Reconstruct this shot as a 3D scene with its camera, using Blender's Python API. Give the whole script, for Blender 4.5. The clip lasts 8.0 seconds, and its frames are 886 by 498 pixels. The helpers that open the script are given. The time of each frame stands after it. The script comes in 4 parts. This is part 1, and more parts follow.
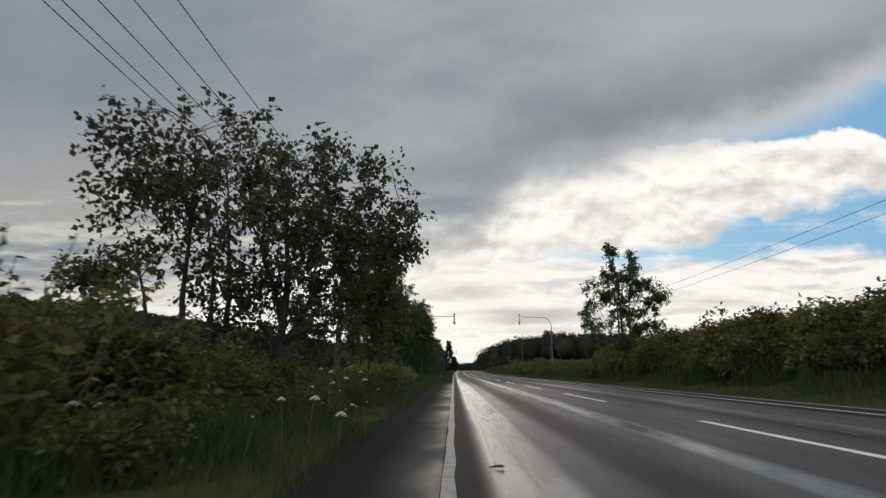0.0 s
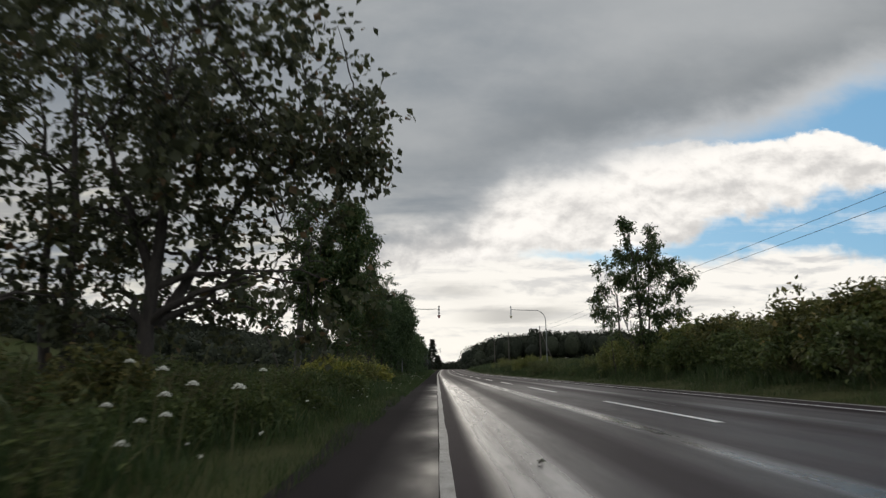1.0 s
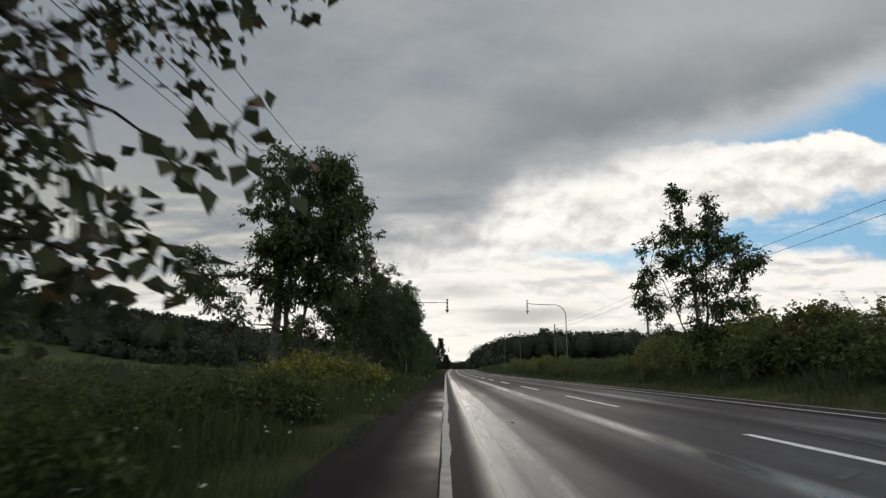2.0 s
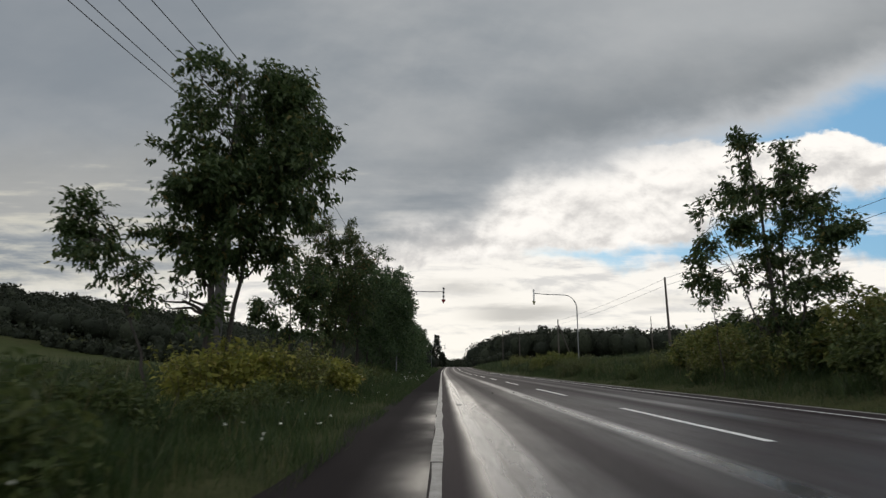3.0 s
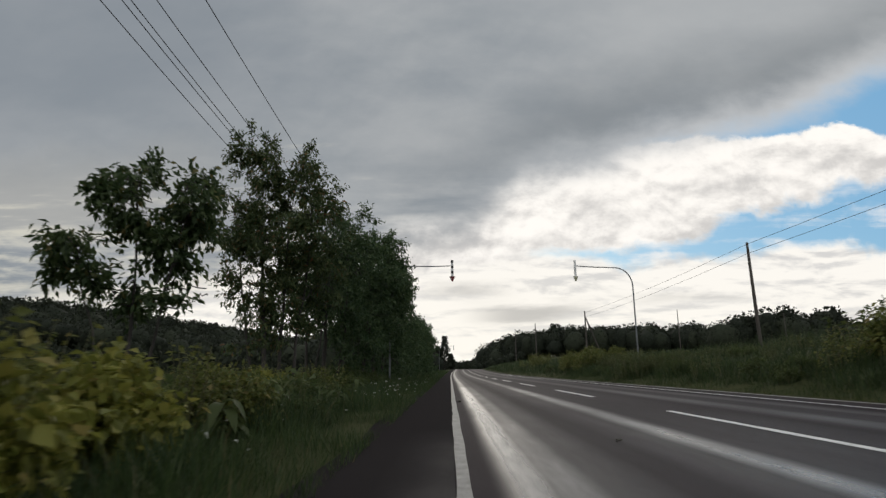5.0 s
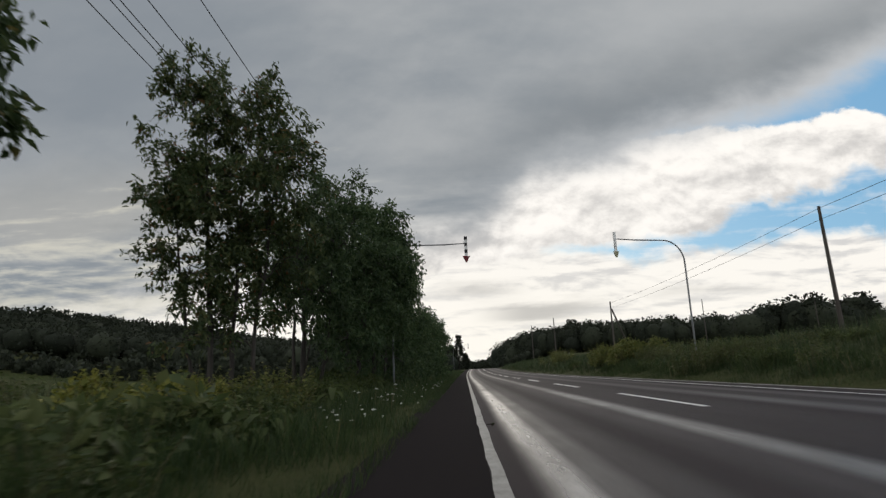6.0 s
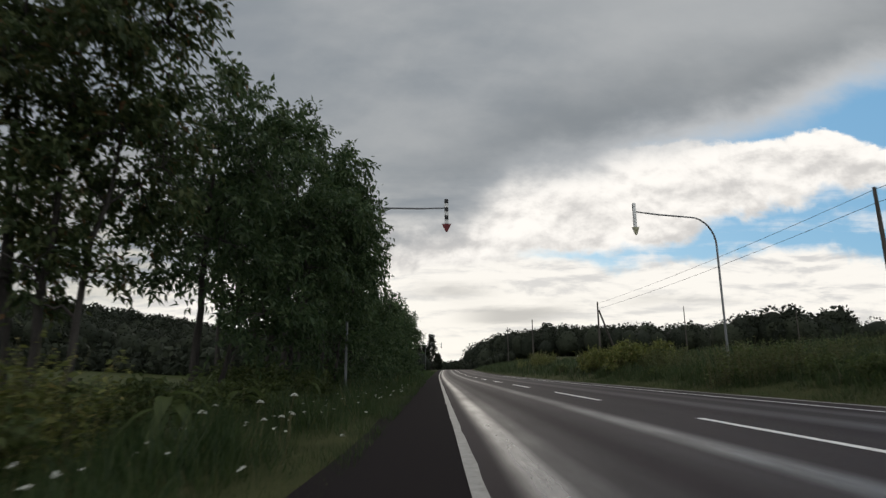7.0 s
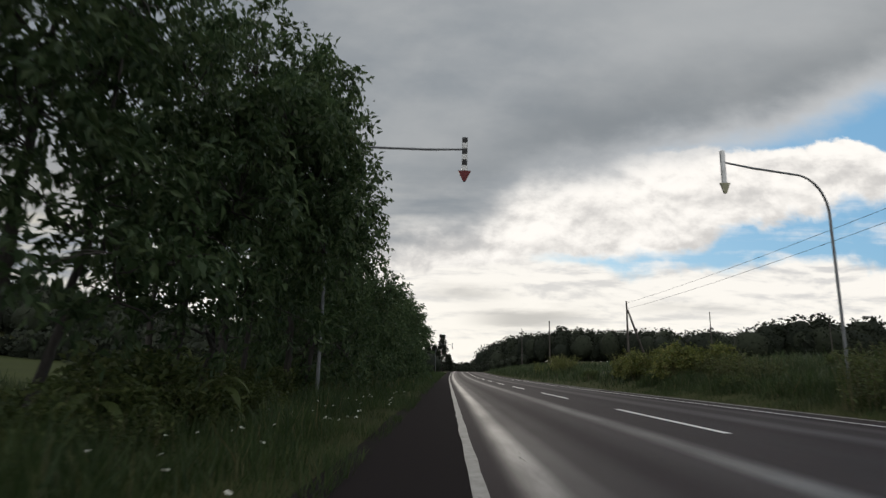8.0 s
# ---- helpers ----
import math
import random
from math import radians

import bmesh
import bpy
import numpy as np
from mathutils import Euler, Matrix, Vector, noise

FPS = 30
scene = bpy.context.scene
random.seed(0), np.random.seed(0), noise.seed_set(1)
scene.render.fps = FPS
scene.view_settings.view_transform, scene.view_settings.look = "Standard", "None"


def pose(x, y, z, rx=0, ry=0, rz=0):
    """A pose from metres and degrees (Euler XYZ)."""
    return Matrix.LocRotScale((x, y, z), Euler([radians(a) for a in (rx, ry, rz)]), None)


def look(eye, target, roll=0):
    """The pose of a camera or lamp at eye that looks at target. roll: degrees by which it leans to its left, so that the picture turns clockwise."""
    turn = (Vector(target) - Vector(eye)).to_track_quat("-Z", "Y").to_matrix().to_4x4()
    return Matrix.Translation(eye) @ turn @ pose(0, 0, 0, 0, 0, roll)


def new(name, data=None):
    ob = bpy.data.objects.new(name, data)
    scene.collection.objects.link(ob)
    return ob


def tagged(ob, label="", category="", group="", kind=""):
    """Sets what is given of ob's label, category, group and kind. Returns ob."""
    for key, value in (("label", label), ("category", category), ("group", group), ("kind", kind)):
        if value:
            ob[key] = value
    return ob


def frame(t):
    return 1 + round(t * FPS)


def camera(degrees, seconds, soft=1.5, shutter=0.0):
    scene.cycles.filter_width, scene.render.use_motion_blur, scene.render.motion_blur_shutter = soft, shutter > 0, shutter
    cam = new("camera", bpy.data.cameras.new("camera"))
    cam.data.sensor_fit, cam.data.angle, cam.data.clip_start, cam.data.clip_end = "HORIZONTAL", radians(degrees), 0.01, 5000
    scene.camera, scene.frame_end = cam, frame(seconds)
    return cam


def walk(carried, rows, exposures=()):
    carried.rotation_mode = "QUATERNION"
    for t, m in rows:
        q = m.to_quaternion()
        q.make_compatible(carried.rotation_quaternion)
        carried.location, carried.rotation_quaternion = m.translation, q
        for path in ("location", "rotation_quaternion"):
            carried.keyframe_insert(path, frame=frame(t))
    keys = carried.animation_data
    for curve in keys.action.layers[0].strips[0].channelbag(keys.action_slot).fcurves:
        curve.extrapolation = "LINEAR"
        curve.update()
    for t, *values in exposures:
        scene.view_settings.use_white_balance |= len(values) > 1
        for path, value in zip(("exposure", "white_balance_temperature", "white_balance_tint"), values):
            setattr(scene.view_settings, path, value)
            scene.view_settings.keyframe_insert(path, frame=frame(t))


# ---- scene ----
cam = camera(74.6, 8.0, soft=1.35, shutter=0.3)
PATH = [
    (0, (0.032, 1.095, 0.675), (-0.003, 3.052, 1.087), 0.0),
    (0.5, (0.02, 3.837, 0.687), (-0.031, 5.793, 1.103), 0.3),
    (1, (-0.059, 7.054, 0.647), (-0.038, 9.012, 1.056), -0.2),
    (1.5, (-0.037, 9.813, 0.692), (-0.051, 11.77, 1.101), 0.2),
    (3, (0.03, 18.193, 0.726), (0.031, 20.153, 1.126), 0.5),
    (3.5, (0.023, 21.051, 0.747), (0.014, 23.011, 1.145), 0.8),
    (4, (0.018, 23.806, 0.696), (-0.041, 25.764, 1.102), 0.9),
    (4.5, (-0.018, 26.855, 0.691), (-0.043, 28.813, 1.1), 0.4),
    (6, (-0.181, 35.283, 0.688), (-0.236, 37.239, 1.099), -2.4),
    (6.5, (-0.224, 38.189, 0.69), (-0.236, 40.145, 1.106), -0.7),
    (7, (-0.242, 41.057, 0.683), (-0.218, 43.015, 1.093), -0.4),
    (7.5, (-0.187, 43.932, 0.724), (-0.161, 45.889, 1.132), -0.6),
    (8, (-0.212, 46.614, 0.702), (-0.234, 48.57, 1.116), 1.3),
]
walk(cam, [(t, look(eye, target, roll)) for t, eye, target, roll in PATH])


# ---- light: overcast evening sky with a bright break ahead ----
def world_sky():
    w = bpy.data.worlds.new("sky")
    scene.world = w
    w.use_nodes = True
    nt = w.node_tree
    nt.nodes.clear()

    def put(v, sock):
        if isinstance(v, (int, float)):
            sock.default_value = v
        else:
            nt.links.new(v, sock)

    def m(op, a, b=None, c=None, clamp=False):
        n = nt.nodes.new("ShaderNodeMath")
        n.operation, n.use_clamp = op, clamp
        for i, v in enumerate((a, b, c)):
            if v is not None:
                put(v, n.inputs[i])
        return n.outputs[0]

    def step(v, lo, hi):
        n = nt.nodes.new("ShaderNodeMapRange")
        n.interpolation_type = "SMOOTHSTEP"
        put(v, n.inputs[0])
        n.inputs[1].default_value, n.inputs[2].default_value = lo, hi
        return n.outputs[0]

    def curve(v, pts, lo=-1.2, hi=1.2):
        n = nt.nodes.new("ShaderNodeValToRGB")
        e = n.color_ramp.elements
        while len(e) < len(pts):
            e.new(0.5)
        for k, (p, h) in zip(e, pts):
            k.position, k.color = (p - lo) / (hi - lo), (h, h, h, 1)
        nt.links.new(m("DIVIDE", m("SUBTRACT", v, lo), hi - lo), n.inputs[0])
        return n.outputs[0]

    def mix(f, a, b):
        n = nt.nodes.new("ShaderNodeMix")
        n.data_type = "RGBA"
        put(f, n.inputs[0])
        for v, s in ((a, n.inputs[6]), (b, n.inputs[7])):
            if isinstance(v, tuple):
                s.default_value = (*v, 1)
            else:
                nt.links.new(v, s)
        return n.outputs[2]

    def fbm(su, sv, off, detail, rough=0.55, warp=0.0, du=0.0, dv=0.0):
        c = nt.nodes.new("ShaderNodeCombineXYZ")
        put(m("MULTIPLY", m("ADD", u, du), su), c.inputs[0])
        put(m("MULTIPLY", m("ADD", v, dv), sv), c.inputs[1])
        c.inputs[2].default_value = off
        n = nt.nodes.new("ShaderNodeTexNoise")
        n.inputs["Scale"].default_value = 1.0
        n.inputs["Detail"].default_value = detail
        n.inputs["Roughness"].default_value = rough
        n.inputs["Distortion"].default_value = warp
        nt.links.new(c.outputs[0], n.inputs["Vector"])
        return m("SUBTRACT", n.outputs[0], 0.5)

    tc = nt.nodes.new("ShaderNodeTexCoord")
    sep = nt.nodes.new("ShaderNodeSeparateXYZ")
    nt.links.new(tc.outputs["Generated"], sep.inputs[0])
    x, y, z = sep.outputs
    depth = m("MAXIMUM", m("ABSOLUTE", y), 0.25)
    u = m("DIVIDE", x, depth)
    v = m("DIVIDE", z, depth)

    sky = nt.nodes.new("ShaderNodeTexSky")
    sky.sky_type, sky.sun_disc = "NISHITA", False
    sky.sun_elevation, sky.sun_rotation = radians(14), radians(-8)
    blue = nt.nodes.new("ShaderNodeMix")
    blue.data_type, blue.blend_type = "RGBA", "MULTIPLY"
    blue.inputs[0].default_value = 1.0
    nt.links.new(sky.outputs[0], blue.inputs[6])
    blue.inputs[7].default_value = (SKY_BLUE[0], SKY_BLUE[1], SKY_BLUE[2], 1)
    col = mix(0.65, blue.outputs[2], (0.20, 0.46, 0.74))

    big = fbm(2.2, 4.0, 3.1, 3)
    mid = fbm(6.0, 12.0, 7.7, 5)
    fine = fbm(16.0, 24.0, 1.3, 6, 0.6, 0.4)
    streak = fbm(3.5, 34.0, 5.5, 5, 0.6)

    puffs = fbm(9.0, 13.0, 2.2, 7, 0.58, 0.2)
    relief = m("SUBTRACT", puffs, fbm(9.0, 13.0, 2.2, 7, 0.58, 0.2, -0.006, 0.016))
    banks = fbm(5.0, 22.0, 9.4, 7, 0.58, 0.3)
    bank_relief = m("SUBTRACT", banks, fbm(5.0, 22.0, 9.4, 7, 0.58, 0.3, -0.004, 0.010))

    # low broken cloud near the horizon, cream where the light comes through
    low_top = m("SUBTRACT", m("ADD", curve(u, ((-1.2, 0.3), (-0.05, 0.30), (0.10, 0.225), (0.16, 0.205), (0.30, 0.188), (0.44, 0.190), (0.64, 0.200), (0.76, 0.195), (1.2, 0.2))), m("ADD", m("MULTIPLY", mid, 0.06), m("MULTIPLY", puffs, 0.10))), v)
    low_cover = step(low_top, -0.012, 0.022)
    wisp = m("MULTIPLY", step(m("ADD", m("MULTIPLY", puffs, 0.9), m("MULTIPLY", streak, 0.9)), -0.02, 0.26), step(m("SUBTRACT", 0.42, v), 0.0, 0.2))
    col = mix(m("MULTIPLY", wisp, 0.75), col, (0.86, 0.865, 0.87))
    glow = m("MULTIPLY", curve(u, ((-1.2, 0.25), (-0.5, 0.55), (-0.12, 0.9), (0.1, 1.0), (0.45, 0.6), (1.2, 0.3))), step(m("SUBTRACT", 0.24, v), 0.0, 0.24))
    low = mix(step(m("ADD", m("MULTIPLY", bank_relief, 2.0), m("ADD", m("MULTIPLY", streak, 0.30), m("MULTIPLY", banks, 0.8))), -0.32, 0.12), (0.67, 0.66, 0.65), (0.98, 0.945, 0.885))
    low = mix(m("MULTIPLY", glow, 0.45), low, (1.05, 0.995, 0.87))
    for lv, lu, half, long, weight in ((0.098, 0.14, 0.020, 0.14, 0.85), (0.137, 0.03, 0.016, 0.11, 0.6), (0.118, 0.42, 0.012, 0.16, 0.4)):
        bar = m("MULTIPLY", step(m("SUBTRACT", half, m("ABSOLUTE", m("ADD", m("SUBTRACT", v, lv), m("ADD", m("MULTIPLY", streak, 0.04), m("MULTIPLY", banks, 0.05))))), -0.006, 0.016), step(m("SUBTRACT", long, m("ABSOLUTE", m("SUBTRACT", u, lu))), 0.0, 0.12))
        low = mix(m("MULTIPLY", bar, weight), low, (0.53, 0.515, 0.485))
    col = mix(low_cover, col, low)

    # cumulus bank with a blue gap above and below it
    top = m("SUBTRACT", m("ADD", curve(u, ((-1.2, 0.3), (0.3, 0.40), (0.46, 0.41), (0.545, 0.398), (0.62, 0.412), (0.66, 0.423), (0.72, 0.440), (0.745, 0.424), (0.79, 0.405), (0.84, 0.40), (1.2, 0.42))), m("ADD", m("MULTIPLY", fine, 0.05), m("MULTIPLY", puffs, 0.06))), v)
    bottom = m("SUBTRACT", v, m("ADD", curve(u, ((-1.2, 0.12), (0.02, 0.17), (0.25, 0.200), (0.40, 0.206), (0.44, 0.220), (0.49, 0.247), (0.58, 0.269), (0.684, 0.295), (0.785, 0.312), (1.2, 0.38))), m("ADD", m("MULTIPLY", fine, 0.06), m("MULTIPLY", puffs, 0.09))))
    cum = m("MULTIPLY", step(top, -0.004, 0.010), step(bottom, -0.010, 0.022))
    lit = m("ADD", m("MULTIPLY", relief, 1.5), m("ADD", m("MULTIPLY", mid, 0.9), m("ADD", m("MULTIPLY", fine, 0.3), m("MULTIPLY", m("MINIMUM", top, 0.10), -1.5))))
    white = mix(step(lit, -0.46, 0.08), (0.64, 0.62, 0.60), (1.03, 0.99, 0.935))
    col = mix(cum, col, white)

    # the grey overcast sheet
    edge = m("SUBTRACT", v, m("ADD", curve(u, ((-1.2, 0.11), (-0.8, 0.12), (-0.49, 0.13), (-0.29, 0.175), (-0.097, 0.218), (0.05, 0.250), (0.134, 0.308), (0.308, 0.355), (0.412, 0.385), (0.57, 0.415), (0.675, 0.458), (0.805, 0.522), (1.2, 0.65))), m("ADD", m("MULTIPLY", mid, 0.07), m("MULTIPLY", puffs, 0.07))))
    sheet = step(edge, -0.040, 0.050)
    tone = m("ADD", m("ADD", m("MULTIPLY", big, 0.9), m("ADD", m("MULTIPLY", mid, 0.45), m("MULTIPLY", relief, 0.3))), m("MULTIPLY", m("ADD", streak, m("MULTIPLY", bank_relief, 0.8)), m("MULTIPLY", step(m("SUBTRACT", 0.42, v), 0.0, 0.2), 1.0)))
    dark_band = m("MULTIPLY", step(edge, 0.03, 0.13), step(m("SUBTRACT", 0.26, m("ADD", edge, m("MULTIPLY", mid, 0.15))), 0.0, 0.20))
    right = step(u, -0.25, 0.3)
    grey = mix(step(tone, -0.34, 0.34), (0.255, 0.285, 0.315), (0.42, 0.435, 0.445))
    lift = m("MULTIPLY", step(m("ADD", v, m("MULTIPLY", big, 0.3)), 0.42, 0.75), step(u, -0.3, 0.5))
    grey = mix(m("MULTIPLY", lift, 0.65), grey, (0.44, 0.455, 0.465))
    grey = mix(m("MULTIPLY", m("MULTIPLY", dark_band, right), 0.68), grey, (0.215, 0.235, 0.252))
    pale = m("MULTIPLY", step(m("SUBTRACT", 0.10, m("ADD", edge, m("MULTIPLY", mid, 0.08))), 0.0, 0.11), step(u, -0.05, 0.4))
    grey = mix(m("MULTIPLY", pale, 0.8), grey, (0.66, 0.665, 0.67))
    warm = m("MULTIPLY", step(m("SUBTRACT", 0.12, m("ABSOLUTE", m("ADD", m("SUBTRACT", v, 0.33), m("MULTIPLY", big, 0.3)))), 0.0, 0.1), step(m("SUBTRACT", -0.25, u), 0.0, 0.4))
    grey = mix(m("MULTIPLY", warm, 0.55), grey, (0.43, 0.42, 0.39))
    cream = m("MULTIPLY", step(m("ADD", m("SUBTRACT", 0.29, v), m("ADD", m("MULTIPLY", streak, 0.55), m("ADD", m("MULTIPLY", bank_relief, 0.7), m("MULTIPLY", mid, 0.2)))), 0.0, 0.22), step(m("MULTIPLY", u, -1.0), 0.0, 0.35))
    grey = mix(m("MULTIPLY", cream, 0.66), grey, (0.72, 0.69, 0.58))
    left = m("MULTIPLY", step(m("MULTIPLY", u, -1.0), 0.0, 0.6), step(v, 0.25, 0.6))
    grey = mix(m("MULTIPLY", left, 0.75), grey, (0.235, 0.265, 0.30))
    col = mix(sheet, col, grey)

    # unseen cloud overhead and behind, made paler to light foliage facing the camera
    back = step(m("SUBTRACT", m("MULTIPLY", z, 0.75), y), 0.05, 0.75)
    fill_cloud = mix(step(m("ADD", big, m("MULTIPLY", mid, 0.5)), -0.3, 0.3), (0.74, 0.77, 0.805), (1.02, 1.04, 1.055))
    col = mix(back, col, fill_cloud)

    # the ground side of the sphere stays dull
    col = mix(step(z, -0.03, 0.0), (0.05, 0.055, 0.045), col)
    bg = nt.nodes.new("ShaderNodeBackground")
    nt.links.new(col, bg.inputs[0])
    bg.inputs[1].default_value = 1.0
    out = nt.nodes.new("ShaderNodeOutputWorld")
    nt.links.new(bg.outputs[0], out.inputs[0])


SKY_BLUE = (0.095, 0.112, 0.118)
world_sky()
sun = new("sun", bpy.data.lights.new("sun", "SUN"))
sun.data.energy, sun.data.angle, sun.data.color = 0.6, radians(25), (1.0, 0.92, 0.80)
sun.matrix_world = look((-14, 100, 40), (0, 0, 0))


# ---- materials ----
def new_material(name):
    mat = bpy.data.materials.new(name)
    mat.use_nodes = True
    nt = mat.node_tree
    nt.nodes.clear()
    out = nt.nodes.new("ShaderNodeOutputMaterial")
    return mat, nt, out


def node(nt, kind, **inputs):
    n = nt.nodes.new(kind)
    for key, value in inputs.items():
        sock = n.inputs[key.replace("_", " ")]
        if hasattr(value, "is_output"):
            nt.links.new(value, sock)
        else:
            sock.default_value = value
    return n


def noise_of(nt, scale, detail=4, rough=0.6, stretch=None, where="Object"):
    tc = nt.nodes.new("ShaderNodeTexCoord")
    vec = tc.outputs[where]
    if stretch:
        mp = nt.nodes.new("ShaderNodeMapping")
        mp.inputs["Scale"].default_value = stretch
        nt.links.new(vec, mp.inputs[0])
        vec = mp.outputs[0]
    n = node(nt, "ShaderNodeTexNoise", Scale=scale, Detail=detail, Roughness=rough)
    nt.links.new(vec, n.inputs["Vector"])
    return n.outputs[0]


def ramp(nt, value, stops):
    n = nt.nodes.new("ShaderNodeValToRGB")
    e = n.color_ramp.elements
    while len(e) < len(stops):
        e.new(0.5)
    for k, (p, c) in zip(e, stops):
        c = (c, c, c) if isinstance(c, (int, float)) else c
        k.position, k.color = p, (*c, 1)
    nt.links.new(value, n.inputs[0])
    return n.outputs[0]


def math_of(nt, op, a, b=0.0, clamp=False):
    n = nt.nodes.new("ShaderNodeMath")
    n.operation, n.use_clamp = op, clamp
    for i, v in enumerate((a, b)):
        if isinstance(v, (int, float)):
            n.inputs[i].default_value = v
        else:
            nt.links.new(v, n.inputs[i])
    return n.outputs[0]


def mix_of(nt, f, a, b):
    n = nt.nodes.new("ShaderNodeMix")
    n.data_type = "RGBA"
    for v, s in ((f, n.inputs[0]), (a, n.inputs[6]), (b, n.inputs[7])):
        if isinstance(v, (int, float)):
            s.default_value = v
        elif isinstance(v, tuple):
            s.default_value = (*v, 1)
        else:
            nt.links.new(v, s)
    return n.outputs[2]


def bump(nt, height, strength, distance):
    return node(nt, "ShaderNodeBump", Height=height, Strength=strength, Distance=distance).outputs[0]


def leaf_material(name, dark, mid, light, odd=None, glow=0.45, gloss=0.45):
    """Leaves: colour varies leaf by leaf and patch by patch, some light passes through."""
    mat, nt, out = new_material(name)
    geo = nt.nodes.new("ShaderNodeNewGeometry")
    stops = [(0.0, dark), (0.5, mid), (0.93, light)] + ([(1.0, odd)] if odd else [])
    col = ramp(nt, geo.outputs["Random Per Island"], stops)
    patch = noise_of(nt, 0.9, 3)
    hsv = node(nt, "ShaderNodeHueSaturation", Color=col, Value=math_of(nt, "ADD", math_of(nt, "MULTIPLY", patch, 0.9), 0.55))
    col = hsv.outputs[0]
    p = node(nt, "ShaderNodeBsdfPrincipled", Base_Color=col, Roughness=gloss)
    p.inputs["Specular IOR Level"].default_value = 0.2
    tr = node(nt, "ShaderNodeBsdfTranslucent", Color=col)
    mx = nt.nodes.new("ShaderNodeMixShader")
    mx.inputs[0].default_value = glow
    nt.links.new(p.outputs[0], mx.inputs[1])
    nt.links.new(tr.outputs[0], mx.inputs[2])
    nt.links.new(mx.outputs[0], out.inputs[0])
    return mat


def rough_material(name, a, b, scale, roughness=0.8, stretch=None, bump_scale=None, bump_depth=0.01, metal=0.0, spots=None, spec=0.3):
    mat, nt, out = new_material(name)
    n1 = noise_of(nt, scale, 6, 0.65, stretch)
    n2 = noise_of(nt, scale * 7, 4, 0.6, stretch)
    f = math_of(nt, "ADD", math_of(nt, "MULTIPLY", n1, 0.7), math_of(nt, "MULTIPLY", n2, 0.3))
    col = ramp(nt, f, ((0.34, a), (0.66, b)))
    if spots:
        col = mix_of(nt, ramp(nt, noise_of(nt, scale * 2.3, 5, 0.7), ((0.60, 0.0), (0.70, 1.0))), col, spots)
    p = node(nt, "ShaderNodeBsdfPrincipled", Base_Color=col, Roughness=roughness, Metallic=metal)
    p.inputs["Specular IOR Level"].default_value = spec
    if bump_scale:
        nt.links.new(bump(nt, noise_of(nt, bump_scale, 5, 0.65, stretch), 0.6, bump_depth), p.inputs["Normal"])
    nt.links.new(p.outputs[0], out.inputs[0])
    return mat


